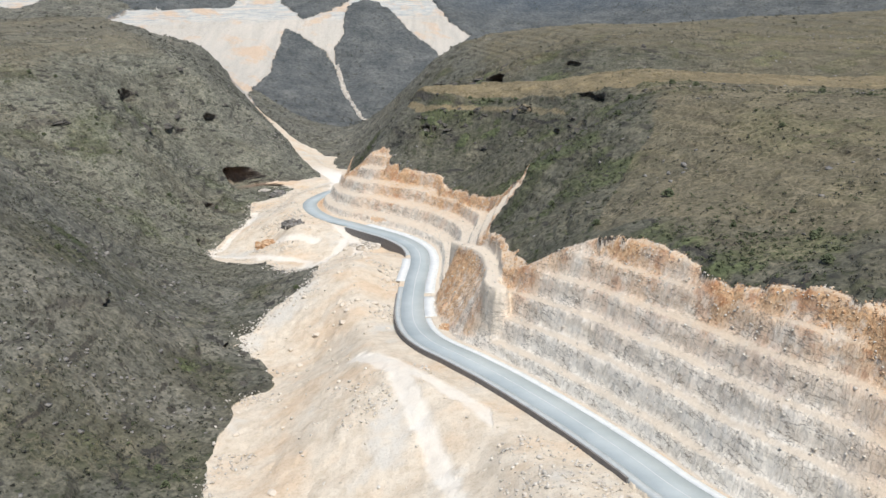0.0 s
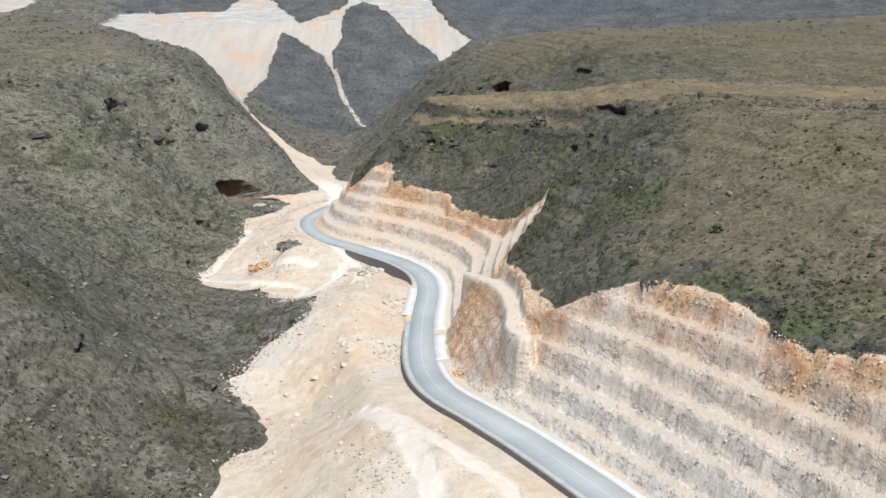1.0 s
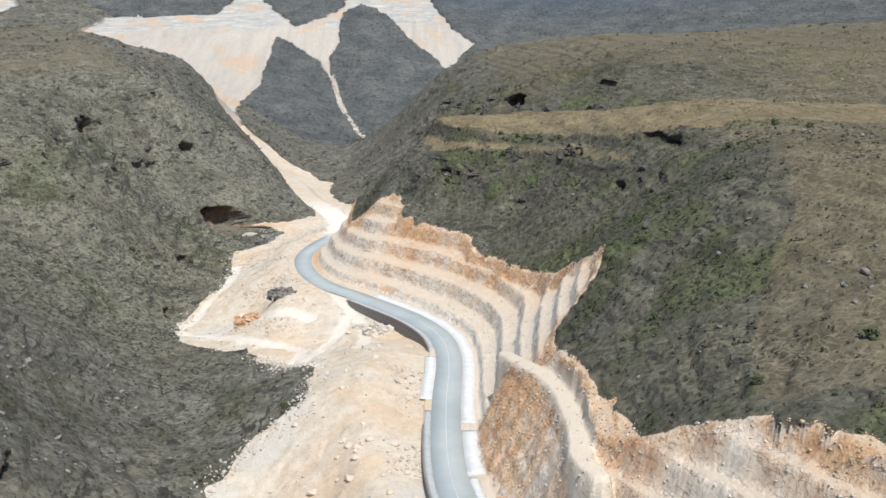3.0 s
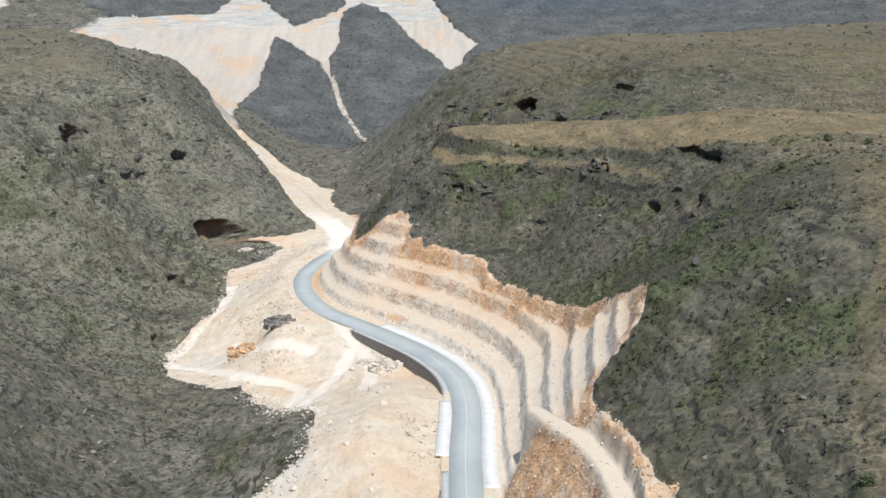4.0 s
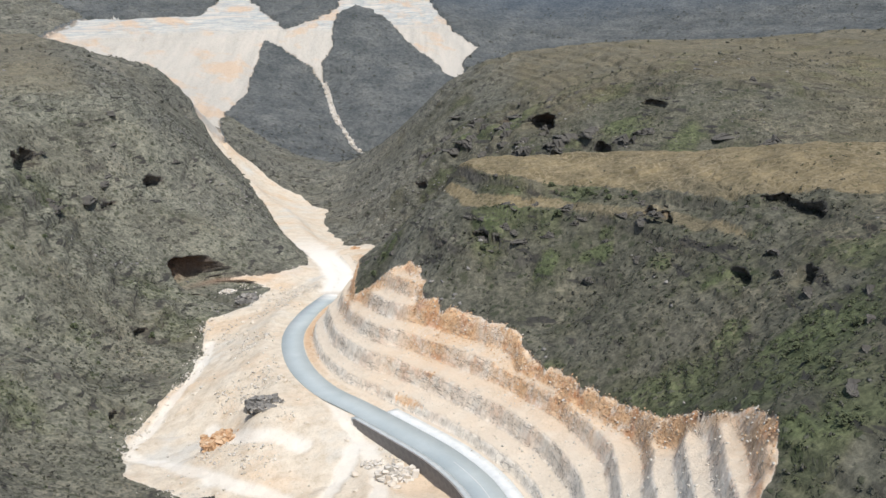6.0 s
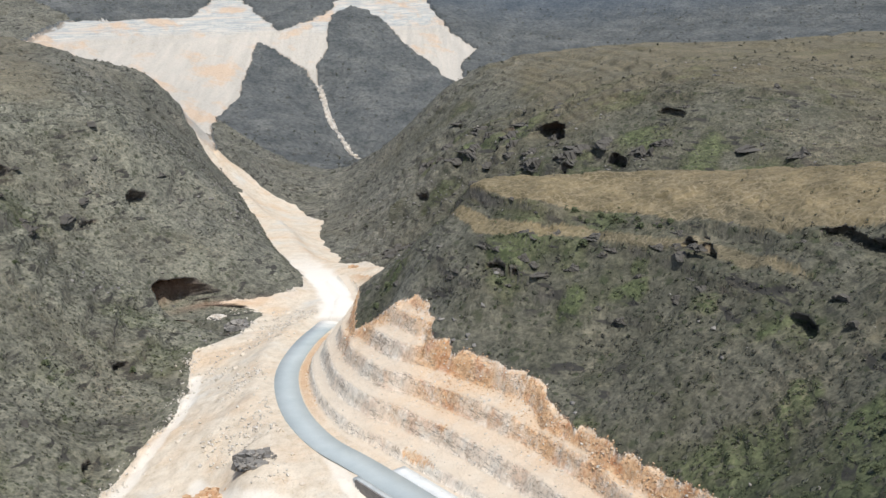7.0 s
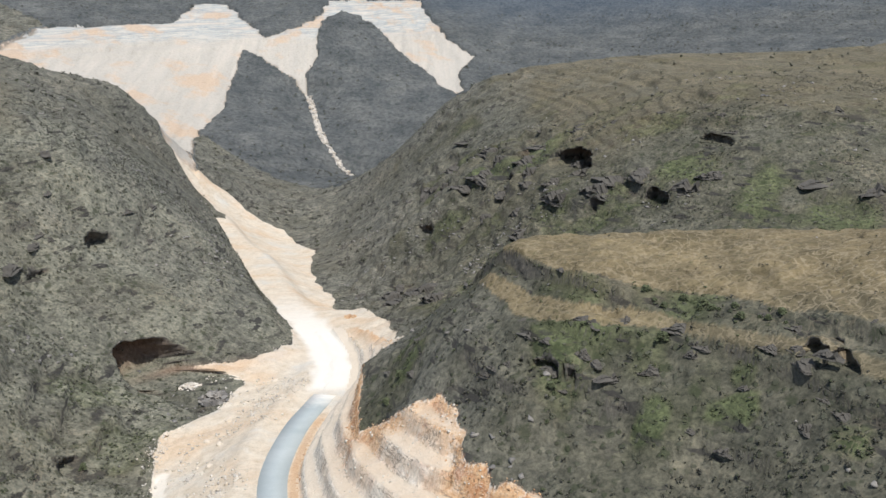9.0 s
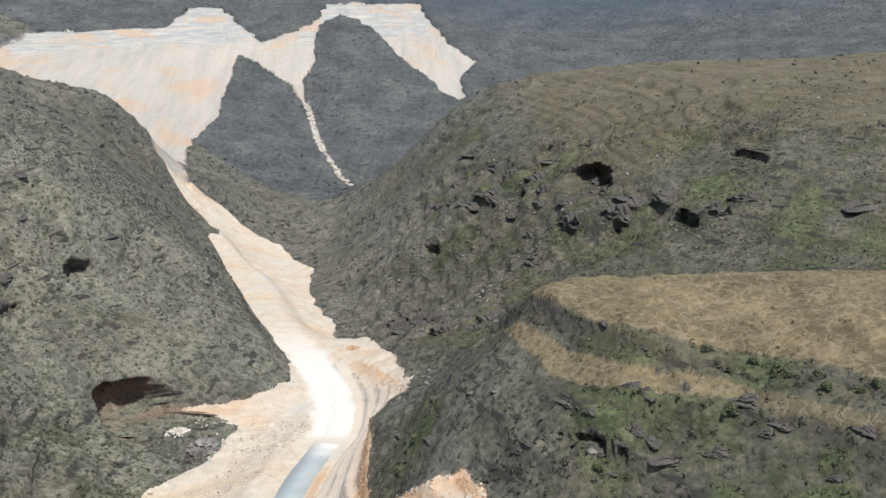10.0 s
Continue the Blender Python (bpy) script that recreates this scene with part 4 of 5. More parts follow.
FACE = COVER.ravel()[QUADS].max(1)
UNDUG = ((COVER == 0) | (COVER == 6)).astype(float)
for _ in range(2):
    UNDUG[1:-1] = 0.25 * UNDUG[:-2] + 0.5 * UNDUG[1:-1] + 0.25 * UNDUG[2:]
    UNDUG[:, 1:-1] = 0.25 * UNDUG[:, :-2] + 0.5 * UNDUG[:, 1:-1] + 0.25 * UNDUG[:, 2:]


def raw_mesh(name, co, faces, material, smooth_faces=True):
    me = bpy.data.meshes.new(name)
    n, w = faces.shape
    me.vertices.add(len(co))
    me.vertices.foreach_set("co", np.ascontiguousarray(co, np.float32).ravel())
    me.loops.add(n * w)
    me.loops.foreach_set("vertex_index", np.ascontiguousarray(faces, np.int32).ravel())
    me.polygons.add(n)
    me.polygons.foreach_set("loop_start", np.arange(0, n * w, w, dtype=np.int32))
    me.update(calc_edges=True)
    me.materials.append(material)
    if smooth_faces:
        me.shade_smooth()
    return me


def sheet(name, material, faces, label):
    ids = np.unique(faces)
    back = np.zeros(GX.size, np.int64)
    back[ids] = np.arange(len(ids))
    me = raw_mesh(name, CO[ids], back[faces], material)
    for key, values in (("rust", RUST), ("dry", DRY), ("wear", WEAR), ("green", GREEN), ("undug", UNDUG)):
        a = me.attributes.new(key, "FLOAT", "POINT")
        a.data.foreach_set("value", values.ravel()[ids].astype(np.float32))
    return tagged(new(name, me), label, "ground", kind="structure")


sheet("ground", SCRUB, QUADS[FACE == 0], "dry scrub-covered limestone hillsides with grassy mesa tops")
sheet("rock_cut", ROCK, QUADS[FACE == 1], "benched pale limestone road cut stained orange at its brink")
sheet("spoil_slope", DIRT, QUADS[FACE == 2], "cream limestone spoil tipped down the valley side")
sheet("roadbed", DIRT, QUADS[FACE == 3], "compacted pale gravel roadbed and unpaved track")
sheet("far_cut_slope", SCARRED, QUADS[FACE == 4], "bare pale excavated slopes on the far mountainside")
sheet("far_mountainside", FARSIDE, QUADS[FACE == 6], "distant mountainside thinly covered with scrub, greyed by haze put into its colour")
sheet("rubble_run", RUBBLE, QUADS[FACE == 5], "narrow run of pale rubble down the far gully")


# ---- road ----
def side_ways(line):
    t = np.gradient(line[:, :2], axis=0)
    t /= np.linalg.norm(t, axis=1)[:, None]
    return np.stack([t[:, 1], -t[:, 0]], 1)


def ribbon(name, line, a, b, lift, material, thick=0.25):
    """A strip along a line between two offsets to its right, with thickness; the offsets may be arrays."""
    n = side_ways(line)
    a, b = np.broadcast_to(a, len(line)), np.broadcast_to(b, len(line))
    ring = []
    for off, h in ((a, lift), (b, lift), (b, lift - thick), (a, lift - thick)):
        ring.append(np.stack([line[:, 0] + n[:, 0] * off, line[:, 1] + n[:, 1] * off, line[:, 2] + h], 1))
    co = np.stack(ring, 1).reshape(-1, 3)
    fs = []
    for i in range(len(line) - 1):
        for j in range(4):
            fs.append((4 * i + j, 4 * i + (j + 1) % 4, 4 * i + 4 + (j + 1) % 4, 4 * i + 4 + j))
    end = 4 * (len(line) - 1)
    fs += [(3, 2, 1, 0), (end, end + 1, end + 2, end + 3)]
    return new(name, raw_mesh(name, co, np.array(fs), material, False))


def stretch(y0, y1, step=1.5):
    line = curve_points(ROAD, step)
    return line[(line[:, 1] >= y0) & (line[:, 1] <= y1)]


paved = stretch(60, ASPHALT_END)
paved[:, 2] -= 0.8 * smooth(ASPHALT_END - 12, ASPHALT_END, paved[:, 1])
tagged(ribbon("road", paved, -HALF, HALF, 0.06, ASPHALT), "grey two-lane asphalt road winding along the hillside", "road", kind="structure")
tagged(ribbon("centre_line", stretch(60, 372), -0.09, 0.09, 0.075, PAINT, 0.02), "worn white centre line painted on the asphalt", "road marking", kind="structure")
tagged(ribbon("verge", stretch(60, 262), 3.55, 5.2, 0.05, CONCRETE), "pale concrete verge below the rock cut", "verge", kind="structure")
tagged(ribbon("verge", stretch(262, 288), 3.55, 7.2, 0.05, CONCRETE), "wide pale concrete verge below the rock cut", "verge", kind="structure")
tagged(ribbon("verge", stretch(291, 400), 3.55, 6.9, 0.05, CONCRETE), "wide pale concrete verge below the rock cut", "verge", kind="structure")
tagged(ribbon("verge", stretch(60, 300), -5.1, -3.55, 0.05, SHOULDER, 1.2), "dusty grey shoulder behind the parapet", "verge", kind="structure")
tagged(ribbon("verge", stretch(343, 402), -5.1, -3.55, 0.05, SHOULDER, 1.2), "dusty grey shoulder above the retaining wall", "verge", kind="structure")
tagged(ribbon("verge", stretch(306, 338), -6.6, -3.55, 0.05, CONCRETE), "pale concrete lay-by slab beside the road", "verge", kind="structure")

# ---- walls along the road ----
def part(name, me, parent, m=None, label=""):
    ob = new(name, me)
    ob.parent = parent
    if m is not None:
        ob.matrix_local = m
    if label:
        ob["label"] = label
    return ob


def bm_mesh(name, bm, material, flat=True):
    me = bpy.data.meshes.new(name)
    bm.to_mesh(me)
    bm.free()
    me.materials.append(material)
    if not flat:
        me.shade_smooth()
    return me


def box_mesh(name, sx, sy, sz, material, bevel=0.04):
    bm = bmesh.new()
    bmesh.ops.create_cube(bm, size=1.0)
    bmesh.ops.scale(bm, vec=(sx, sy, sz), verts=bm.verts)
    bmesh.ops.bevel(bm, geom=bm.edges[:], offset=bevel, segments=1, affect="EDGES")
    return bm_mesh(name, bm, material)


def retaining_wall(y0, y1, offset, panel, tall, label):
    """A wall of upright panels below a continuous coping, on the valley side of the road."""
    line = stretch(y0, y1, panel)
    n = side_ways(line)
    root = tagged(new("retaining_wall"), label, "wall", "walls below the road")
    mid = len(line) // 2
    root.location = (line[mid, 0] + n[mid, 0] * offset, line[mid, 1] + n[mid, 1] * offset, line[mid, 2])
    base = Matrix.Translation(root.location).inverted()
    slab = box_mesh("wall_panel", panel * 1.02 - 0.03, 0.32, tall, WALLING, 0.015)
    for i in range(len(line) - 1):
        c = (line[i] + line[i + 1]) / 2
        o = (n[i] + n[i + 1]) / 2 * offset
        t = line[i + 1] - line[i]
        ax = Vector(t).normalized()
        ay = Vector((-ax.y, ax.x, 0)).normalized()
        turn = Matrix((ax, ay, ax.cross(ay))).transposed().to_4x4()
        part("wall_panel", slab, root, base @ Matrix.Translation((c[0] + o[0], c[1] + o[1], c[2] - tall / 2 + 0.14)) @ turn)
    cap = ribbon("coping", stretch(y0, y1, 1.5), offset - 0.2, offset + 0.2, 0.24, WALLING, 0.14)
    cap.parent, cap.matrix_parent_inverse = root, base
    cap["label"] = "grey concrete coping"
    return root


retaining_wall(146, 291, -5.25, 3.0, 3.2, "long low grey concrete retaining wall below the road bend")
retaining_wall(344, 401, -5.25, 3.0, 7.0, "tall dark concrete retaining wall under the curved road")


# ---- plants and stones ----
rng = np.random.default_rng(7)
def quad_areas(faces):
    a, b, c = CO[faces[:, 0]], CO[faces[:, 1]], CO[faces[:, 3]]
    return np.linalg.norm(np.cross(b - a, c - a), axis=1)


def pick(mask, weight, count):
    """Random spots on the ground's faces."""
    idx = np.flatnonzero(mask)
    w = quad_areas(QUADS[idx]) * weight[idx]
    chosen = rng.choice(idx, count, p=w / w.sum())
    q = QUADS[chosen]
    s, t = rng.random((count, 1)), rng.random((count, 1))
    return (CO[q[:, 0]] * (1 - s) + CO[q[:, 1]] * s) * (1 - t) + (CO[q[:, 3]] * (1 - s) + CO[q[:, 2]] * s) * t


BOX_V = np.array([(a, b, c) for a in (-1, 1) for b in (-1, 1) for c in (-1, 1)]) / 1.55
BOX_F = np.array([(0, 1, 3, 2), (4, 6, 7, 5), (0, 4, 5, 1), (2, 3, 7, 6), (0, 2, 6, 4), (1, 5, 7, 3)])


def scatter(name, spots, size, squash, jitter, lumps, material, smooth_faces, label, category, sink=0.15):
    """Many small lumps in one mesh."""
    n = len(spots) * lumps
    v = np.repeat(BOX_V[None], n, 0) * (1 + jitter * rng.standard_normal((n, 8, 1)).clip(-1.6, 1.6)) + 0.5 * jitter * rng.standard_normal((n, 8, 3))
    lean = rng.normal(0, 0.35, (n, 2))
    v[..., 2] += v[..., 0] * lean[:, None, 0] + v[..., 1] * lean[:, None, 1]
    r = np.repeat(size, lumps) * (0.65 + 0.5 * rng.random(n) if lumps > 1 else 1.0)
    shape = np.stack([r * (0.8 + 0.5 * rng.random(n)), r * (0.8 + 0.5 * rng.random(n)), r * squash * (0.75 + 0.5 * rng.random(n))], 1)
    v = v * shape[:, None]
    a = rng.random(n) * 2 * math.pi
    c, s = np.cos(a)[:, None], np.sin(a)[:, None]
    v = np.stack([c * v[..., 0] - s * v[..., 1], s * v[..., 0] + c * v[..., 1], v[..., 2]], -1)
    at = np.repeat(spots, lumps, 0).copy()
    if lumps > 1:
        at[:, :2] += 0.75 * np.repeat(size, lumps)[:, None] * rng.standard_normal((n, 2))
    at[:, 2] += shape[:, 2] * (1 - 2 * sink)
    co = (v + at[:, None]).reshape(-1, 3)
    f = (BOX_F[None] + 8 * np.arange(n)[:, None, None]).reshape(-1, 4)
    return tagged(new(name, raw_mesh(name, co, f, material, smooth_faces)), label, category, kind="stuff")


TET_V = np.array([(1, 1, 1), (1, -1, -1), (-1, 1, -1), (-1, -1, 1)]) / 3 ** 0.5
TET_F = np.array([(0, 1, 2), (0, 3, 1), (0, 2, 3), (1, 3, 2)])


def thicket(name, spots, size, clumps, material, label):
    """Many ragged shrubs in one mesh, each a low dome of small leaf clumps."""
    n = len(spots) * clumps
    r = np.repeat(size, clumps)
    v = np.repeat(TET_V[None], n, 0) + 0.55 * rng.standard_normal((n, 4, 3))
    v = v * (r * rng.uniform(0.20, 0.42, n))[:, None, None]
    v[..., 2] *= 0.8
    th, h = rng.random(n) * 2 * math.pi, rng.random(n)
    rad = r * np.sqrt(rng.random(n)) * (1.05 - 0.5 * h)
    at = np.repeat(spots, clumps, 0) + np.stack([rad * np.cos(th), rad * np.sin(th), r * (0.05 + 0.75 * h)], 1)
    co = (v + at[:, None]).reshape(-1, 3)
    f = (TET_F[None] + 4 * np.arange(n)[:, None, None]).reshape(-1, 3)
    return tagged(new(name, raw_mesh(name, co, f, material, False)), label, "shrubs", kind="stuff")


fx, fy = CO[QUADS[:, 0], 0], CO[QUADS[:, 0], 1]
fz = CO[QUADS[:, 0], 2]
seen = (np.abs(fx) < 60 + 0.48 * np.abs(fy)) & (fy > 108)
patchy = np.clip(0.5 + 1.3 * fbm(fx, fy, 20, 3, 91), 0.08, 1)
open_ = 1 - 0.96 * DRY.ravel()[QUADS[:, 0]]
wild = ((FACE == 0) | (FACE == 6)) & seen & (np.abs(DIST.ravel()[QUADS[:, 0]]) > 6)
near_spots = pick(wild & (fy < 720), patchy * open_ * np.where(fx < -40, 1.0, 1.1), 46000)
thicket("dry_shrubs", near_spots, 0.22 + 0.55 * rng.random(46000) ** 1.8, 6, SHRUB, "dense grey-brown dry shrubs covering the hillsides")
far_spots = pick(wild & (fy >= 720) & (fy < 1500), patchy * open_, 5000)
thicket("far_shrubs", far_spots, 0.9 + 1.1 * rng.random(5000), 5, SHRUB, "grey-green scrub on the far mountainsides")
belt = np.exp(-(((fx - 60) / 13) ** 2 + ((fy - 188) / 22) ** 2))
lush = np.clip(GREEN.ravel()[QUADS[:, 0]] - 0.5, 0.01, 1) * (1 + 0.0 * fx) + 1.0 * belt + 0.05 * np.clip(fbm(fx, fy, 25, 2, 96) * 3 - 0.9, 0, 1) * (fx < -20)
green_spots = pick(wild & (fy < 560), lush * open_ + 1e-9, 7000)
thicket("green_shrubs", green_spots, 0.22 + 0.5 * rng.random(7000) ** 1.5, 8, LEAF, "olive and fresh green shrubs in patches on the slope")

GREY_ROCK = mat("weathered_rock", speckled((0.13, 0.125, 0.115), (0.27, 0.255, 0.23), 1.2, 0.9, [(0.0, (0.11, 0.105, 0.10)), (0.7, (0.24, 0.225, 0.20)), (1.0, (0.33, 0.30, 0.26))]))
RUST_ROCK = mat("rusty_rock", speckled((0.42, 0.24, 0.12), (0.62, 0.44, 0.27), 1.2, 0.9, [(0.0, (0.34, 0.18, 0.09)), (0.5, (0.56, 0.38, 0.23)), (1.0, (0.66, 0.57, 0.45))]))
crag = np.clip(fbm(fx, fy, 30, 3, 97) * 3 - 0.6, 0.02, 1)
scatter("hillside_rocks", pick(wild & (fy < 800), crag * open_, 2600), 0.25 + 0.6 * rng.random(2600) ** 2, 0.6, 0.34, 1, GREY_ROCK, False, "dark weathered rocks cropping out among the shrubs", "rocks", 0.4)
tipped = (FACE == 2) & seen & (fy < 560)
clumps = np.clip(fbm(fx, fy, 16, 3, 99) * 3 - 0.3, 0.03, 1) * np.where(WEAR.ravel()[QUADS[:, 0]] > 0.1, 0.02, 1)
scatter("spoil_stones", pick(tipped, clumps, 7000), 0.08 + 0.38 * rng.random(7000) ** 4, 0.7, 0.26, 1, STONE, False, "pale broken limestone strewn over the spoil", "stones", 0.2)
rusty = RUST.ravel()[QUADS[:, 0]]
scatter("brink_rubble", pick((FACE == 1) & (rusty > 0.55), rusty ** 2, 9000), 0.06 + 0.22 * rng.random(9000) ** 3.5, 0.7, 0.34, 1, RUST_ROCK, False, "rusty broken rock along the brink of the cut", "stones", 0.4)
scatter("cut_debris", pick((FACE == 1) & (fy < 470), np.ones(len(FACE)), 5000), 0.06 + 0.26 * rng.random(5000) ** 3, 0.7, 0.28, 1, STONE, False, "loose limestone debris on the benches", "stones", 0.35)
scatter("gully_blocks", pick(FACE == 5, np.ones(len(FACE)), 500), 0.6 + 1.0 * rng.random(500), 0.7, 0.25, 1, STONE, False, "white blocks choking the far gully", "stones", 0.25)


toe = np.exp(-(to_line(np.clip(fx, -140, 0), np.clip(fy, 150, 640), np.array([(*p, 0) for p in SPOIL_LOW[1:]], float))[0] / 2.6) ** 2) * (fx < -40) * (fx > -115)
toe *= np.clip(0.3 + 1.6 * fbm(fx, fy, 22, 3, 121), 0.02, 1) + 2.5 * np.exp(-(((fx + 55) / 10) ** 2 + ((fy - 348) / 10) ** 2))
scatter("toe_rubble", pick(((FACE == 0) | (FACE == 2)) & seen & (fy > 150) & (fy < 600), toe + 1e-9, 2600), 0.06 + 0.42 * rng.random(2600) ** 3.5, 0.7, 0.28, 1, STONE, False, "broken limestone rolled to the toe of the spoil", "stones", 0.25)


def boulder_mesh(seed):
    r = random.Random(seed)
    bm = bmesh.new()
    bmesh.ops.create_icosphere(bm, subdivisions=2, radius=1.0)
    cuts = [(Vector((r.uniform(-1, 1), r.uniform(-1, 1), r.uniform(-0.6, 1))).normalized(), r.uniform(0.55, 0.85)) for _ in range(9)]
    for v in bm.verts:
        for nrm, far in cuts:
            over = v.co.dot(nrm) - far
            if over > 0:
                v.co -= nrm * over
        v.co += 0.05 * Vector((r.uniform(-1, 1), r.uniform(-1, 1), r.uniform(-1, 1)))
        v.co.z = max(v.co.z * 0.75, -0.4)
    return bm_mesh("boulder", bm, STONE)


BOULDERS = [boulder_mesh(i) for i in range(6)]
heavy = np.exp(-(((fx + 27) / 7) ** 2 + ((fy - 276) / 12) ** 2)) * 3 + np.exp(-(((fx + 33) / 8) ** 2 + ((fy - 385) / 14) ** 2)) * 3 + 0.15
for i, p in enumerate(pick(tipped & (fx < 0) & (fy > 150), heavy * np.where(WEAR.ravel()[QUADS[:, 0]] > 0.1, 0.01, 1), 90)):
    big = rng.uniform(0.35, 1.25)
    ob = new("boulder", BOULDERS[i % 6])
    ob.matrix_world = pose(p[0], p[1], p[2] + 0.22 * big, rng.uniform(-12, 12), rng.uniform(-12, 12), rng.uniform(0, 360)) @ Matrix.Diagonal((big * rng.uniform(0.9, 1.4), big, big * rng.uniform(0.7, 1), 1))
    tagged(ob, "pale angular limestone boulder lying on the spoil" if big < 0.9 else "large white limestone block lying on the spoil", "boulder", "boulders on the spoil")


def bush(seed, label):
    """A many-stemmed bush: bent stems and a ragged crown of leaf clumps."""
    r = random.Random(seed)
    root = tagged(new("bush"), label, "bush", "green bushes on the slope")
    stems = bmesh.new()
    for k in range(4):
        a = k * 1.57 + r.uniform(-0.5, 0.5)
        rot = Matrix.Rotation(a, 4, "Z") @ Matrix.Rotation(r.uniform(0.2, 0.6), 4, "X")
        bmesh.ops.create_cone(stems, cap_ends=True, segments=5, radius1=0.10, radius2=0.04, depth=1.7, matrix=rot @ Matrix.Translation((0, 0, 0.7)))
    part("stems", bm_mesh("stems", stems, BARK), root)
    co, fs = [], []
    for k in range(150):
        th, h = r.uniform(0, 6.283), r.random()
        rad = (1.15 + 0.35 * math.sin(3 * th + seed)) * math.sqrt(r.random()) * (1.1 - 0.55 * h)
        c = Vector((rad * math.cos(th), rad * math.sin(th), 0.45 + 1.5 * h * (1.25 - 0.35 * rad)))
        ax = Vector((r.gauss(0, 1), r.gauss(0, 1), r.gauss(0, 0.7))).normalized()
        bx = ax.orthogonal().normalized()
        cx = ax.cross(bx)
        s = r.uniform(0.16, 0.34)
        i0 = len(co)
        co += [c + ax * s, c - ax * s * 0.6 + bx * s, c - ax * s * 0.6 - bx * s * 0.7 + cx * s * 0.8, c - ax * s * 0.5 - cx * s]
        fs += [(i0, i0 + 1, i0 + 2), (i0, i0 + 2, i0 + 3), (i0, i0 + 3, i0 + 1), (i0 + 1, i0 + 3, i0 + 2)]
    me = bpy.data.meshes.new("crown")
    me.from_pydata([tuple(c) for c in co], [], fs)
    me.materials.append(LEAF)
    part("crown", me, root)
    return root


kinds = [bush(3, "leafy green bush standing among dry scrub"), bush(5, "rounded bright green bush on the rocky slope"), bush(8, "low spreading green bush on the hillside")]
spots = pick(wild & (fy < 520) & (fy > 130), (lush + 0.02) * (open_ - 0.03), 123)
for i, p in enumerate(spots):
    m = pose(p[0], p[1], p[2] - 0.1, 0, 0, rng.uniform(0, 360))
    s = rng.uniform(0.45, 0.95)
    k = kinds[i % 3]
    if i < 3:
        k.matrix_basis = m @ Matrix.Diagonal((s, s, s, 1))
    else:
        copy_thing(k, m @ Matrix.Diagonal((s * 1.4, s * 1.4, s * 1.0, 1)))


for i in range(14):
    f = i / 13
    x, y = 13 + 20 * f + rng.normal(0, 1.0), 444 - 20 * f + rng.normal(0, 1.0)
    g = np.argmin((CO[:, 0] - x) ** 2 + (CO[:, 1] - y) ** 2)
    s = rng.uniform(0.7, 1.2)
    copy_thing(kinds[i % 3], pose(x, y, CO[g, 2] - 0.15, 0, 0, rng.uniform(0, 360)) @ Matrix.Diagonal((s, s, 0.7 * s, 1)))


def outcrop(x, y, seed, size, material, label, lift=0.0):
    """A knot of broken, jointed blocks standing out of the spoil."""
    r = random.Random(seed)
    bm = bmesh.new()
    core = bmesh.ops.create_icosphere(bm, subdivisions=3, radius=1.0, matrix=Matrix.Diagonal((0.7, 0.55, 0.16, 1)))
    for v in core["verts"]:
        v.co *= 1 + 0.09 * r.gauss(0, 1)
    for k in range(120):
        a, far = r.uniform(0, 6.283), min(abs(r.gauss(0, 0.4)), 0.7)
        m = Matrix.Translation((far * math.cos(a), 0.8 * far * math.sin(a), r.uniform(-0.12, 0.30) * (1.15 - far)))
        m = m @ Euler((r.gauss(0, 0.25), r.gauss(0, 0.25), 0.5 + r.gauss(0, 0.5))).to_matrix().to_4x4()
        got = bmesh.ops.create_cube(bm, size=1.0, matrix=m @ Matrix.Diagonal((r.uniform(0.09, 0.27), r.uniform(0.08, 0.22), r.uniform(0.20, 0.50), 1)))
        for v in got["verts"]:
            v.co += 0.035 * Vector((r.gauss(0, 1), r.gauss(0, 1), r.gauss(0, 1)))
    bmesh.ops.scale(bm, vec=(size, size, size * 0.75), verts=bm.verts)
    ob = new("rock_outcrop", bm_mesh("rock_outcrop", bm, material))
    i = np.argmin((CO[:, 0] - x) ** 2 + (CO[:, 1] - y) ** 2)
    ob.location = (x, y, CO[i, 2] + lift)
    return tagged(ob, label, "rock outcrop", "outcrops in the spoil")


def crag_mesh(seed):
    """A broken face of bedded rock in one piece: ragged beds set back one over another, thinning out to both ends."""
    r = random.Random(seed)
    bm = bmesh.new()
    bmesh.ops.create_cube(bm, size=2.0)
    bmesh.ops.subdivide_edges(bm, edges=bm.edges[:], cuts=8, use_grid_fill=True)
    beds = [r.uniform(-0.25, 0.25) for _ in range(6)]
    for v in bm.verts:
        x, y, z = v.co
        k = min(int((z + 1) * 2.6), 5)
        block = noise.cell(Vector((x * 2.2 + seed * 3.1 + beds[k] * 4, k + 0.5, seed)))
        v.co.x = x * (1 - 0.12 * (z + 1)) + beds[k] * 0.3
        v.co.y = y * 0.45 * (1 - 0.25 * x * x) + (0.26 * (block - 0.5) + beds[k]) * (0.7 if y < 0 else 0.3) + 0.14 * (z + 1)
        v.co.z = 0.42 * (z + 1) * (1 - 0.75 * x * x) * (0.75 + 0.5 * noise.cell(Vector((x * 2.6 + seed, 3.5, 1.5)))) - 0.18
        v.co += Vector((r.gauss(0, 0.03), r.gauss(0, 0.03), r.gauss(0, 0.02)))
    return bm_mesh("rock_crag", bm, CRAG_ROCK)


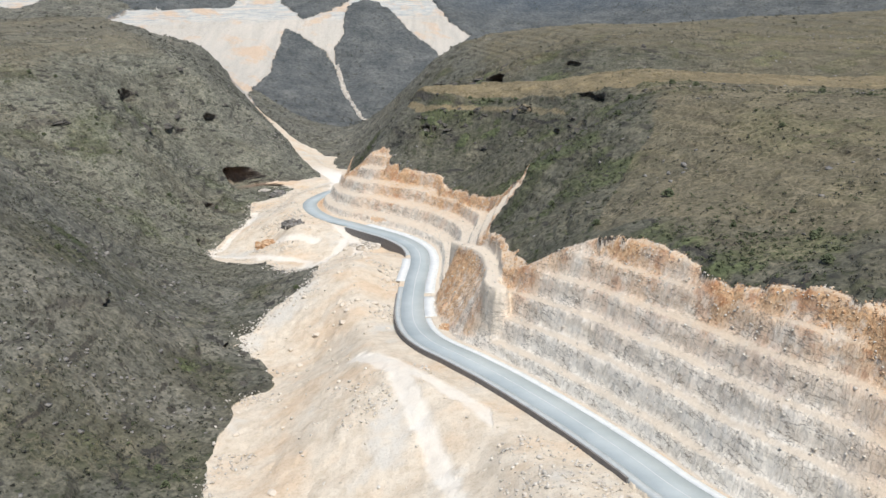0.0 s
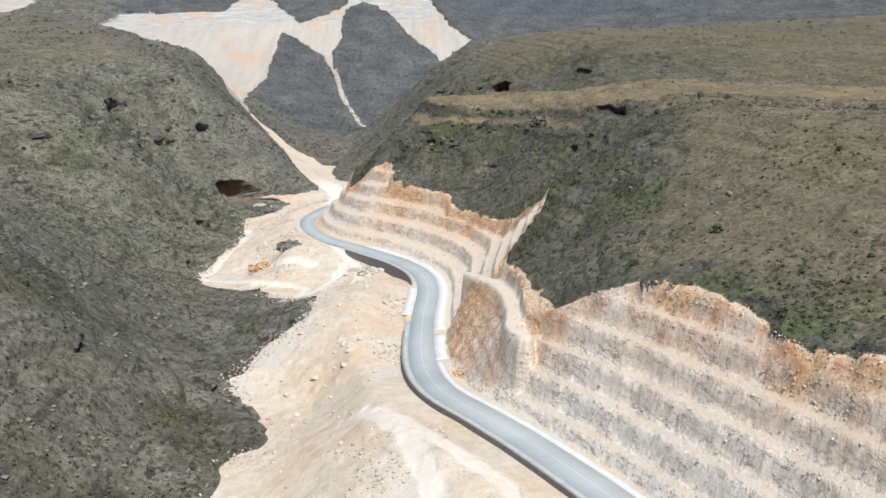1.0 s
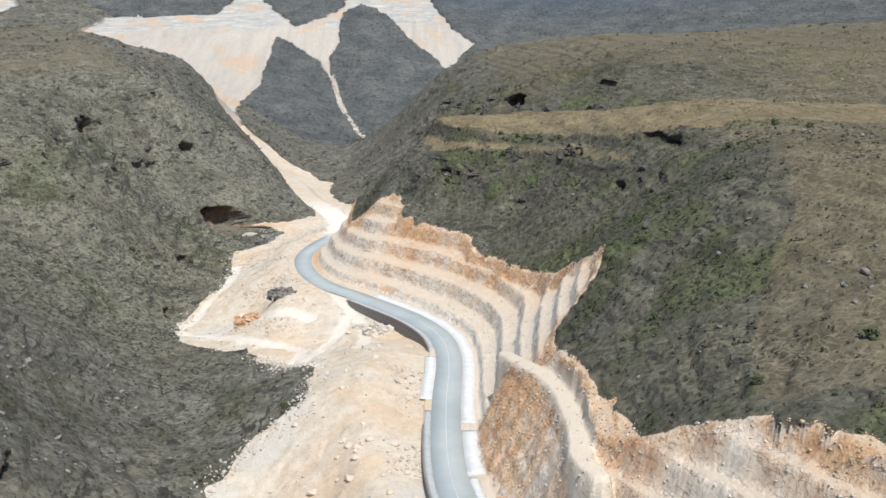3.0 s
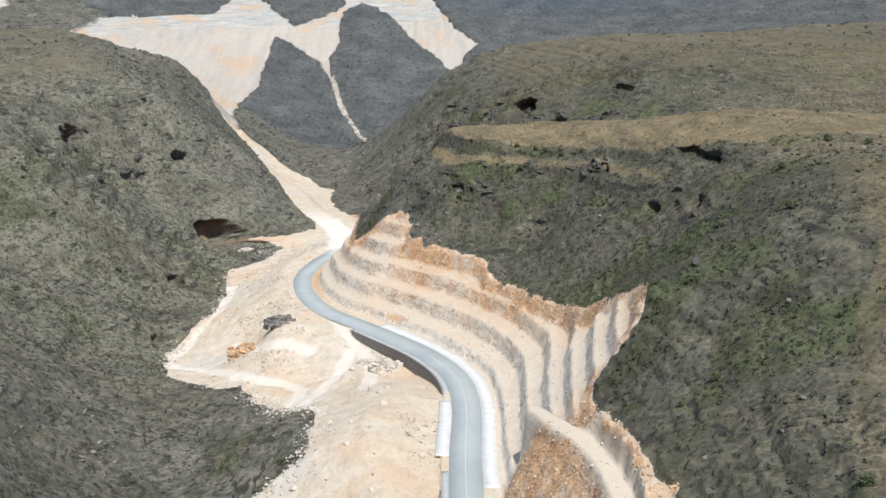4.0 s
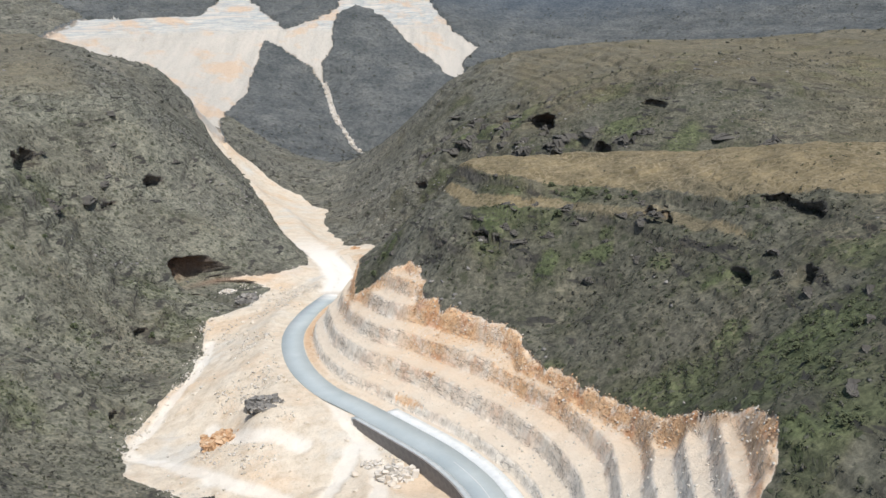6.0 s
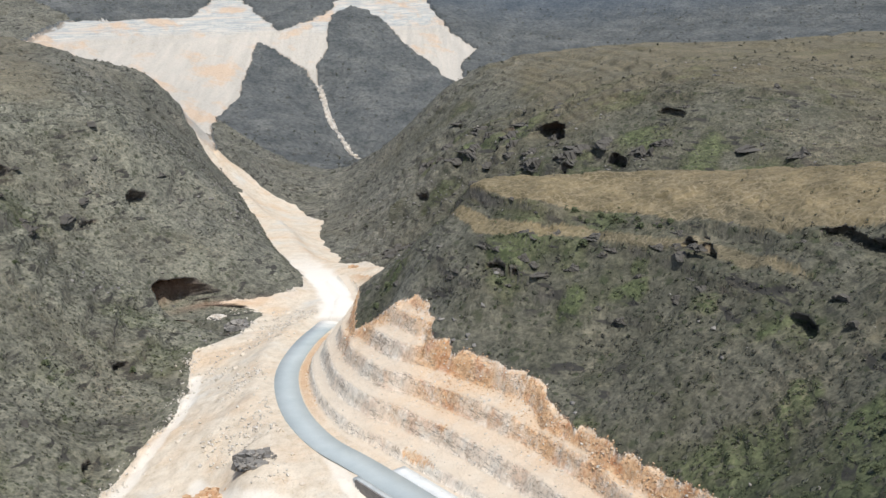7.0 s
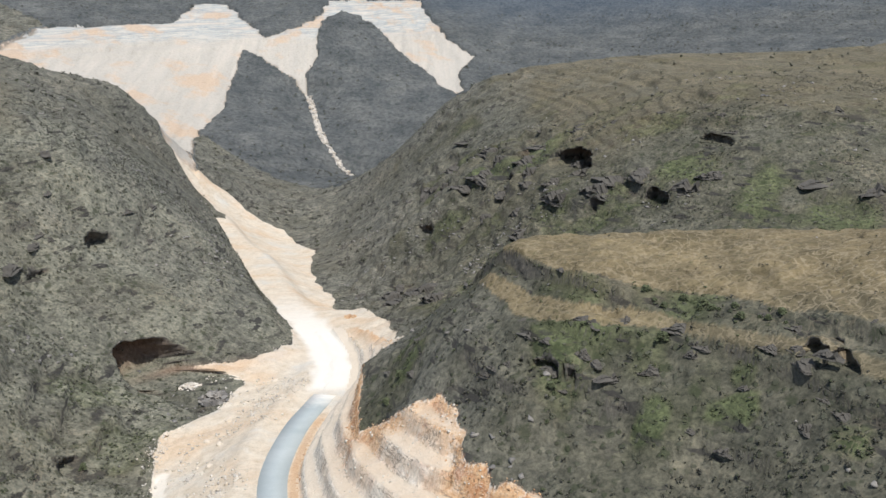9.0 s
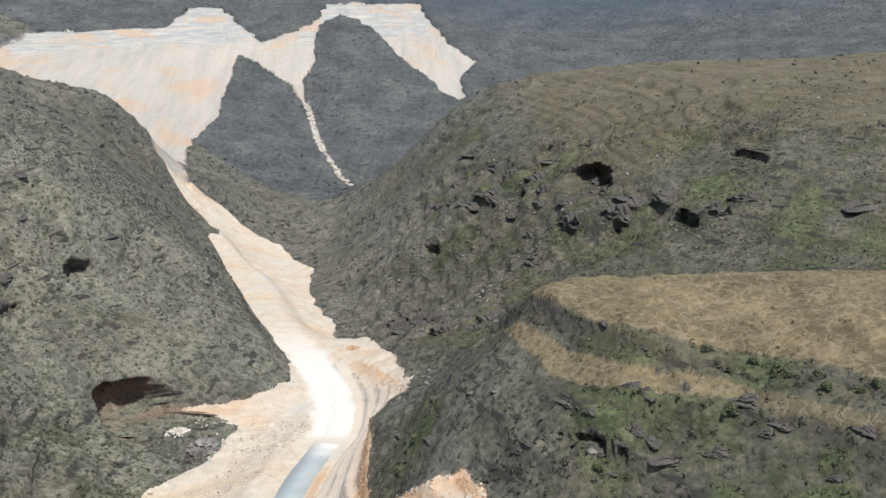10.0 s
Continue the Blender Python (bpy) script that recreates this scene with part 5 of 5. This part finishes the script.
CRAG_ROCK = mat("dark_bedded_rock", speckled((0.075, 0.070, 0.062), (0.17, 0.155, 0.13), 0.9, 0.95, [(0.0, (0.06, 0.056, 0.05)), (0.6, (0.13, 0.12, 0.10)), (1.0, (0.22, 0.19, 0.15))]))
CRAGS = [crag_mesh(40 + i) for i in range(6)]


def crags(line, count, size, spread, label):
    """Rock faces cropping out along a bed, facing downhill."""
    pts = curve_points([(*p[:2], 0) for p in line], 1.0)
    for k in range(count):
        i = int((k + rng.uniform(0.1, 0.9)) / count * (len(pts) - 2))
        ax = pts[i + 1] - pts[i]
        turn = math.atan2(ax[1], ax[0])
        x, y = pts[i, 0] + rng.normal(0, spread), pts[i, 1] + rng.normal(0, spread)
        g = np.argmin((CO[:, 0] - x) ** 2 + (CO[:, 1] - y) ** 2)
        big = size * rng.uniform(0.6, 1.3)
        ob = new("rock_crag", CRAGS[k % 6])
        ob.matrix_world = pose(x, y, CO[g, 2] - 0.12 * big, 0, 0, math.degrees(turn) + rng.normal(0, 14)) @ Matrix.Diagonal((big * rng.uniform(0.9, 1.5), big * 0.8, big * rng.uniform(0.6, 1.0), 1))
        tagged(ob, label, "rock crag", "crags on the hillsides")


crags(LEDGES[4], 20, 6.0, 7.0, "dark weathered crag jutting from the far valley side")
crags(LEDGES[5], 18, 6.0, 7.0, "dark broken crag above the dry side valley")
crags([(-50, 690, 0), (-38, 650, 0), (-25, 620, 0), (-10, 590, 0)], 14, 5.5, 6.0, "brown hollowed crag beside the valley floor")
crags(LEDGES[6], 9, 4.0, 5.0, "grey rock ledge below the terraced mesa")
crags(LEDGES[7], 10, 3.2, 4.0, "grey rock ledge cropping out of the scrub slope")
crags(LEDGES[8], 9, 3.2, 4.0, "dark rock ledge high on the scrub slope")
crags(LEDGES[1], 20, 1.9, 3.0, "low dark rock ledge among green scrub")
crags(LEDGES[3], 12, 1.6, 4.0, "low dark rock ledge on the bushy slope")
crags(LEDGES[0], 12, 1.3, 1.0, "low rock ledge below the grassy mesa cap")
crags([(40, 300, 0), (52, 330, 0), (58, 352, 0), (50, 376, 0)], 10, 1.8, 5.0, "dark low outcrop on the grassy slope")
crags([(-75, 230, 0), (-95, 300, 0), (-125, 370, 0), (-140, 440, 0)], 18, 1.7, 14.0, "small dark rock ledge in the grey scrub")
outcrop(-66.5, 411, 3, 6.8, GREY_ROCK, "dark jointed rock knob still standing in the spoil", 0.0)
outcrop(-77, 406, 5, 7.2, RUST_ROCK, "rusty red rock knob sticking out of the spoil", 0.3)
outcrop(-96, 547, 21, 7.5, GREY_ROCK, "grey weathered rock hump standing below the cave mouth", -0.6)
outcrop(-106, 556.5, 29, 4.8, STONE, "pale broken stone heaped at the cave mouth", -0.5)
outcrop(-103, 552, 23, 4.5, GREY_ROCK, "small grey rock hump below the cave mouth", -0.4)
outcrop(-30, 372, 7, 6.2, STONE, "heap of broken pale limestone blocks below the wall")
outcrop(-36, 379, 9, 3.4, STONE, "heap of broken pale limestone blocks beside the track")
outcrop(-58, 622, 13, 3.2, RUST_ROCK, "brown rock stack beside the unpaved track")
outcrop(1, 248, 15, 3.0, RUST_ROCK, "brick-red rock mass at the foot of the gully beside the road")
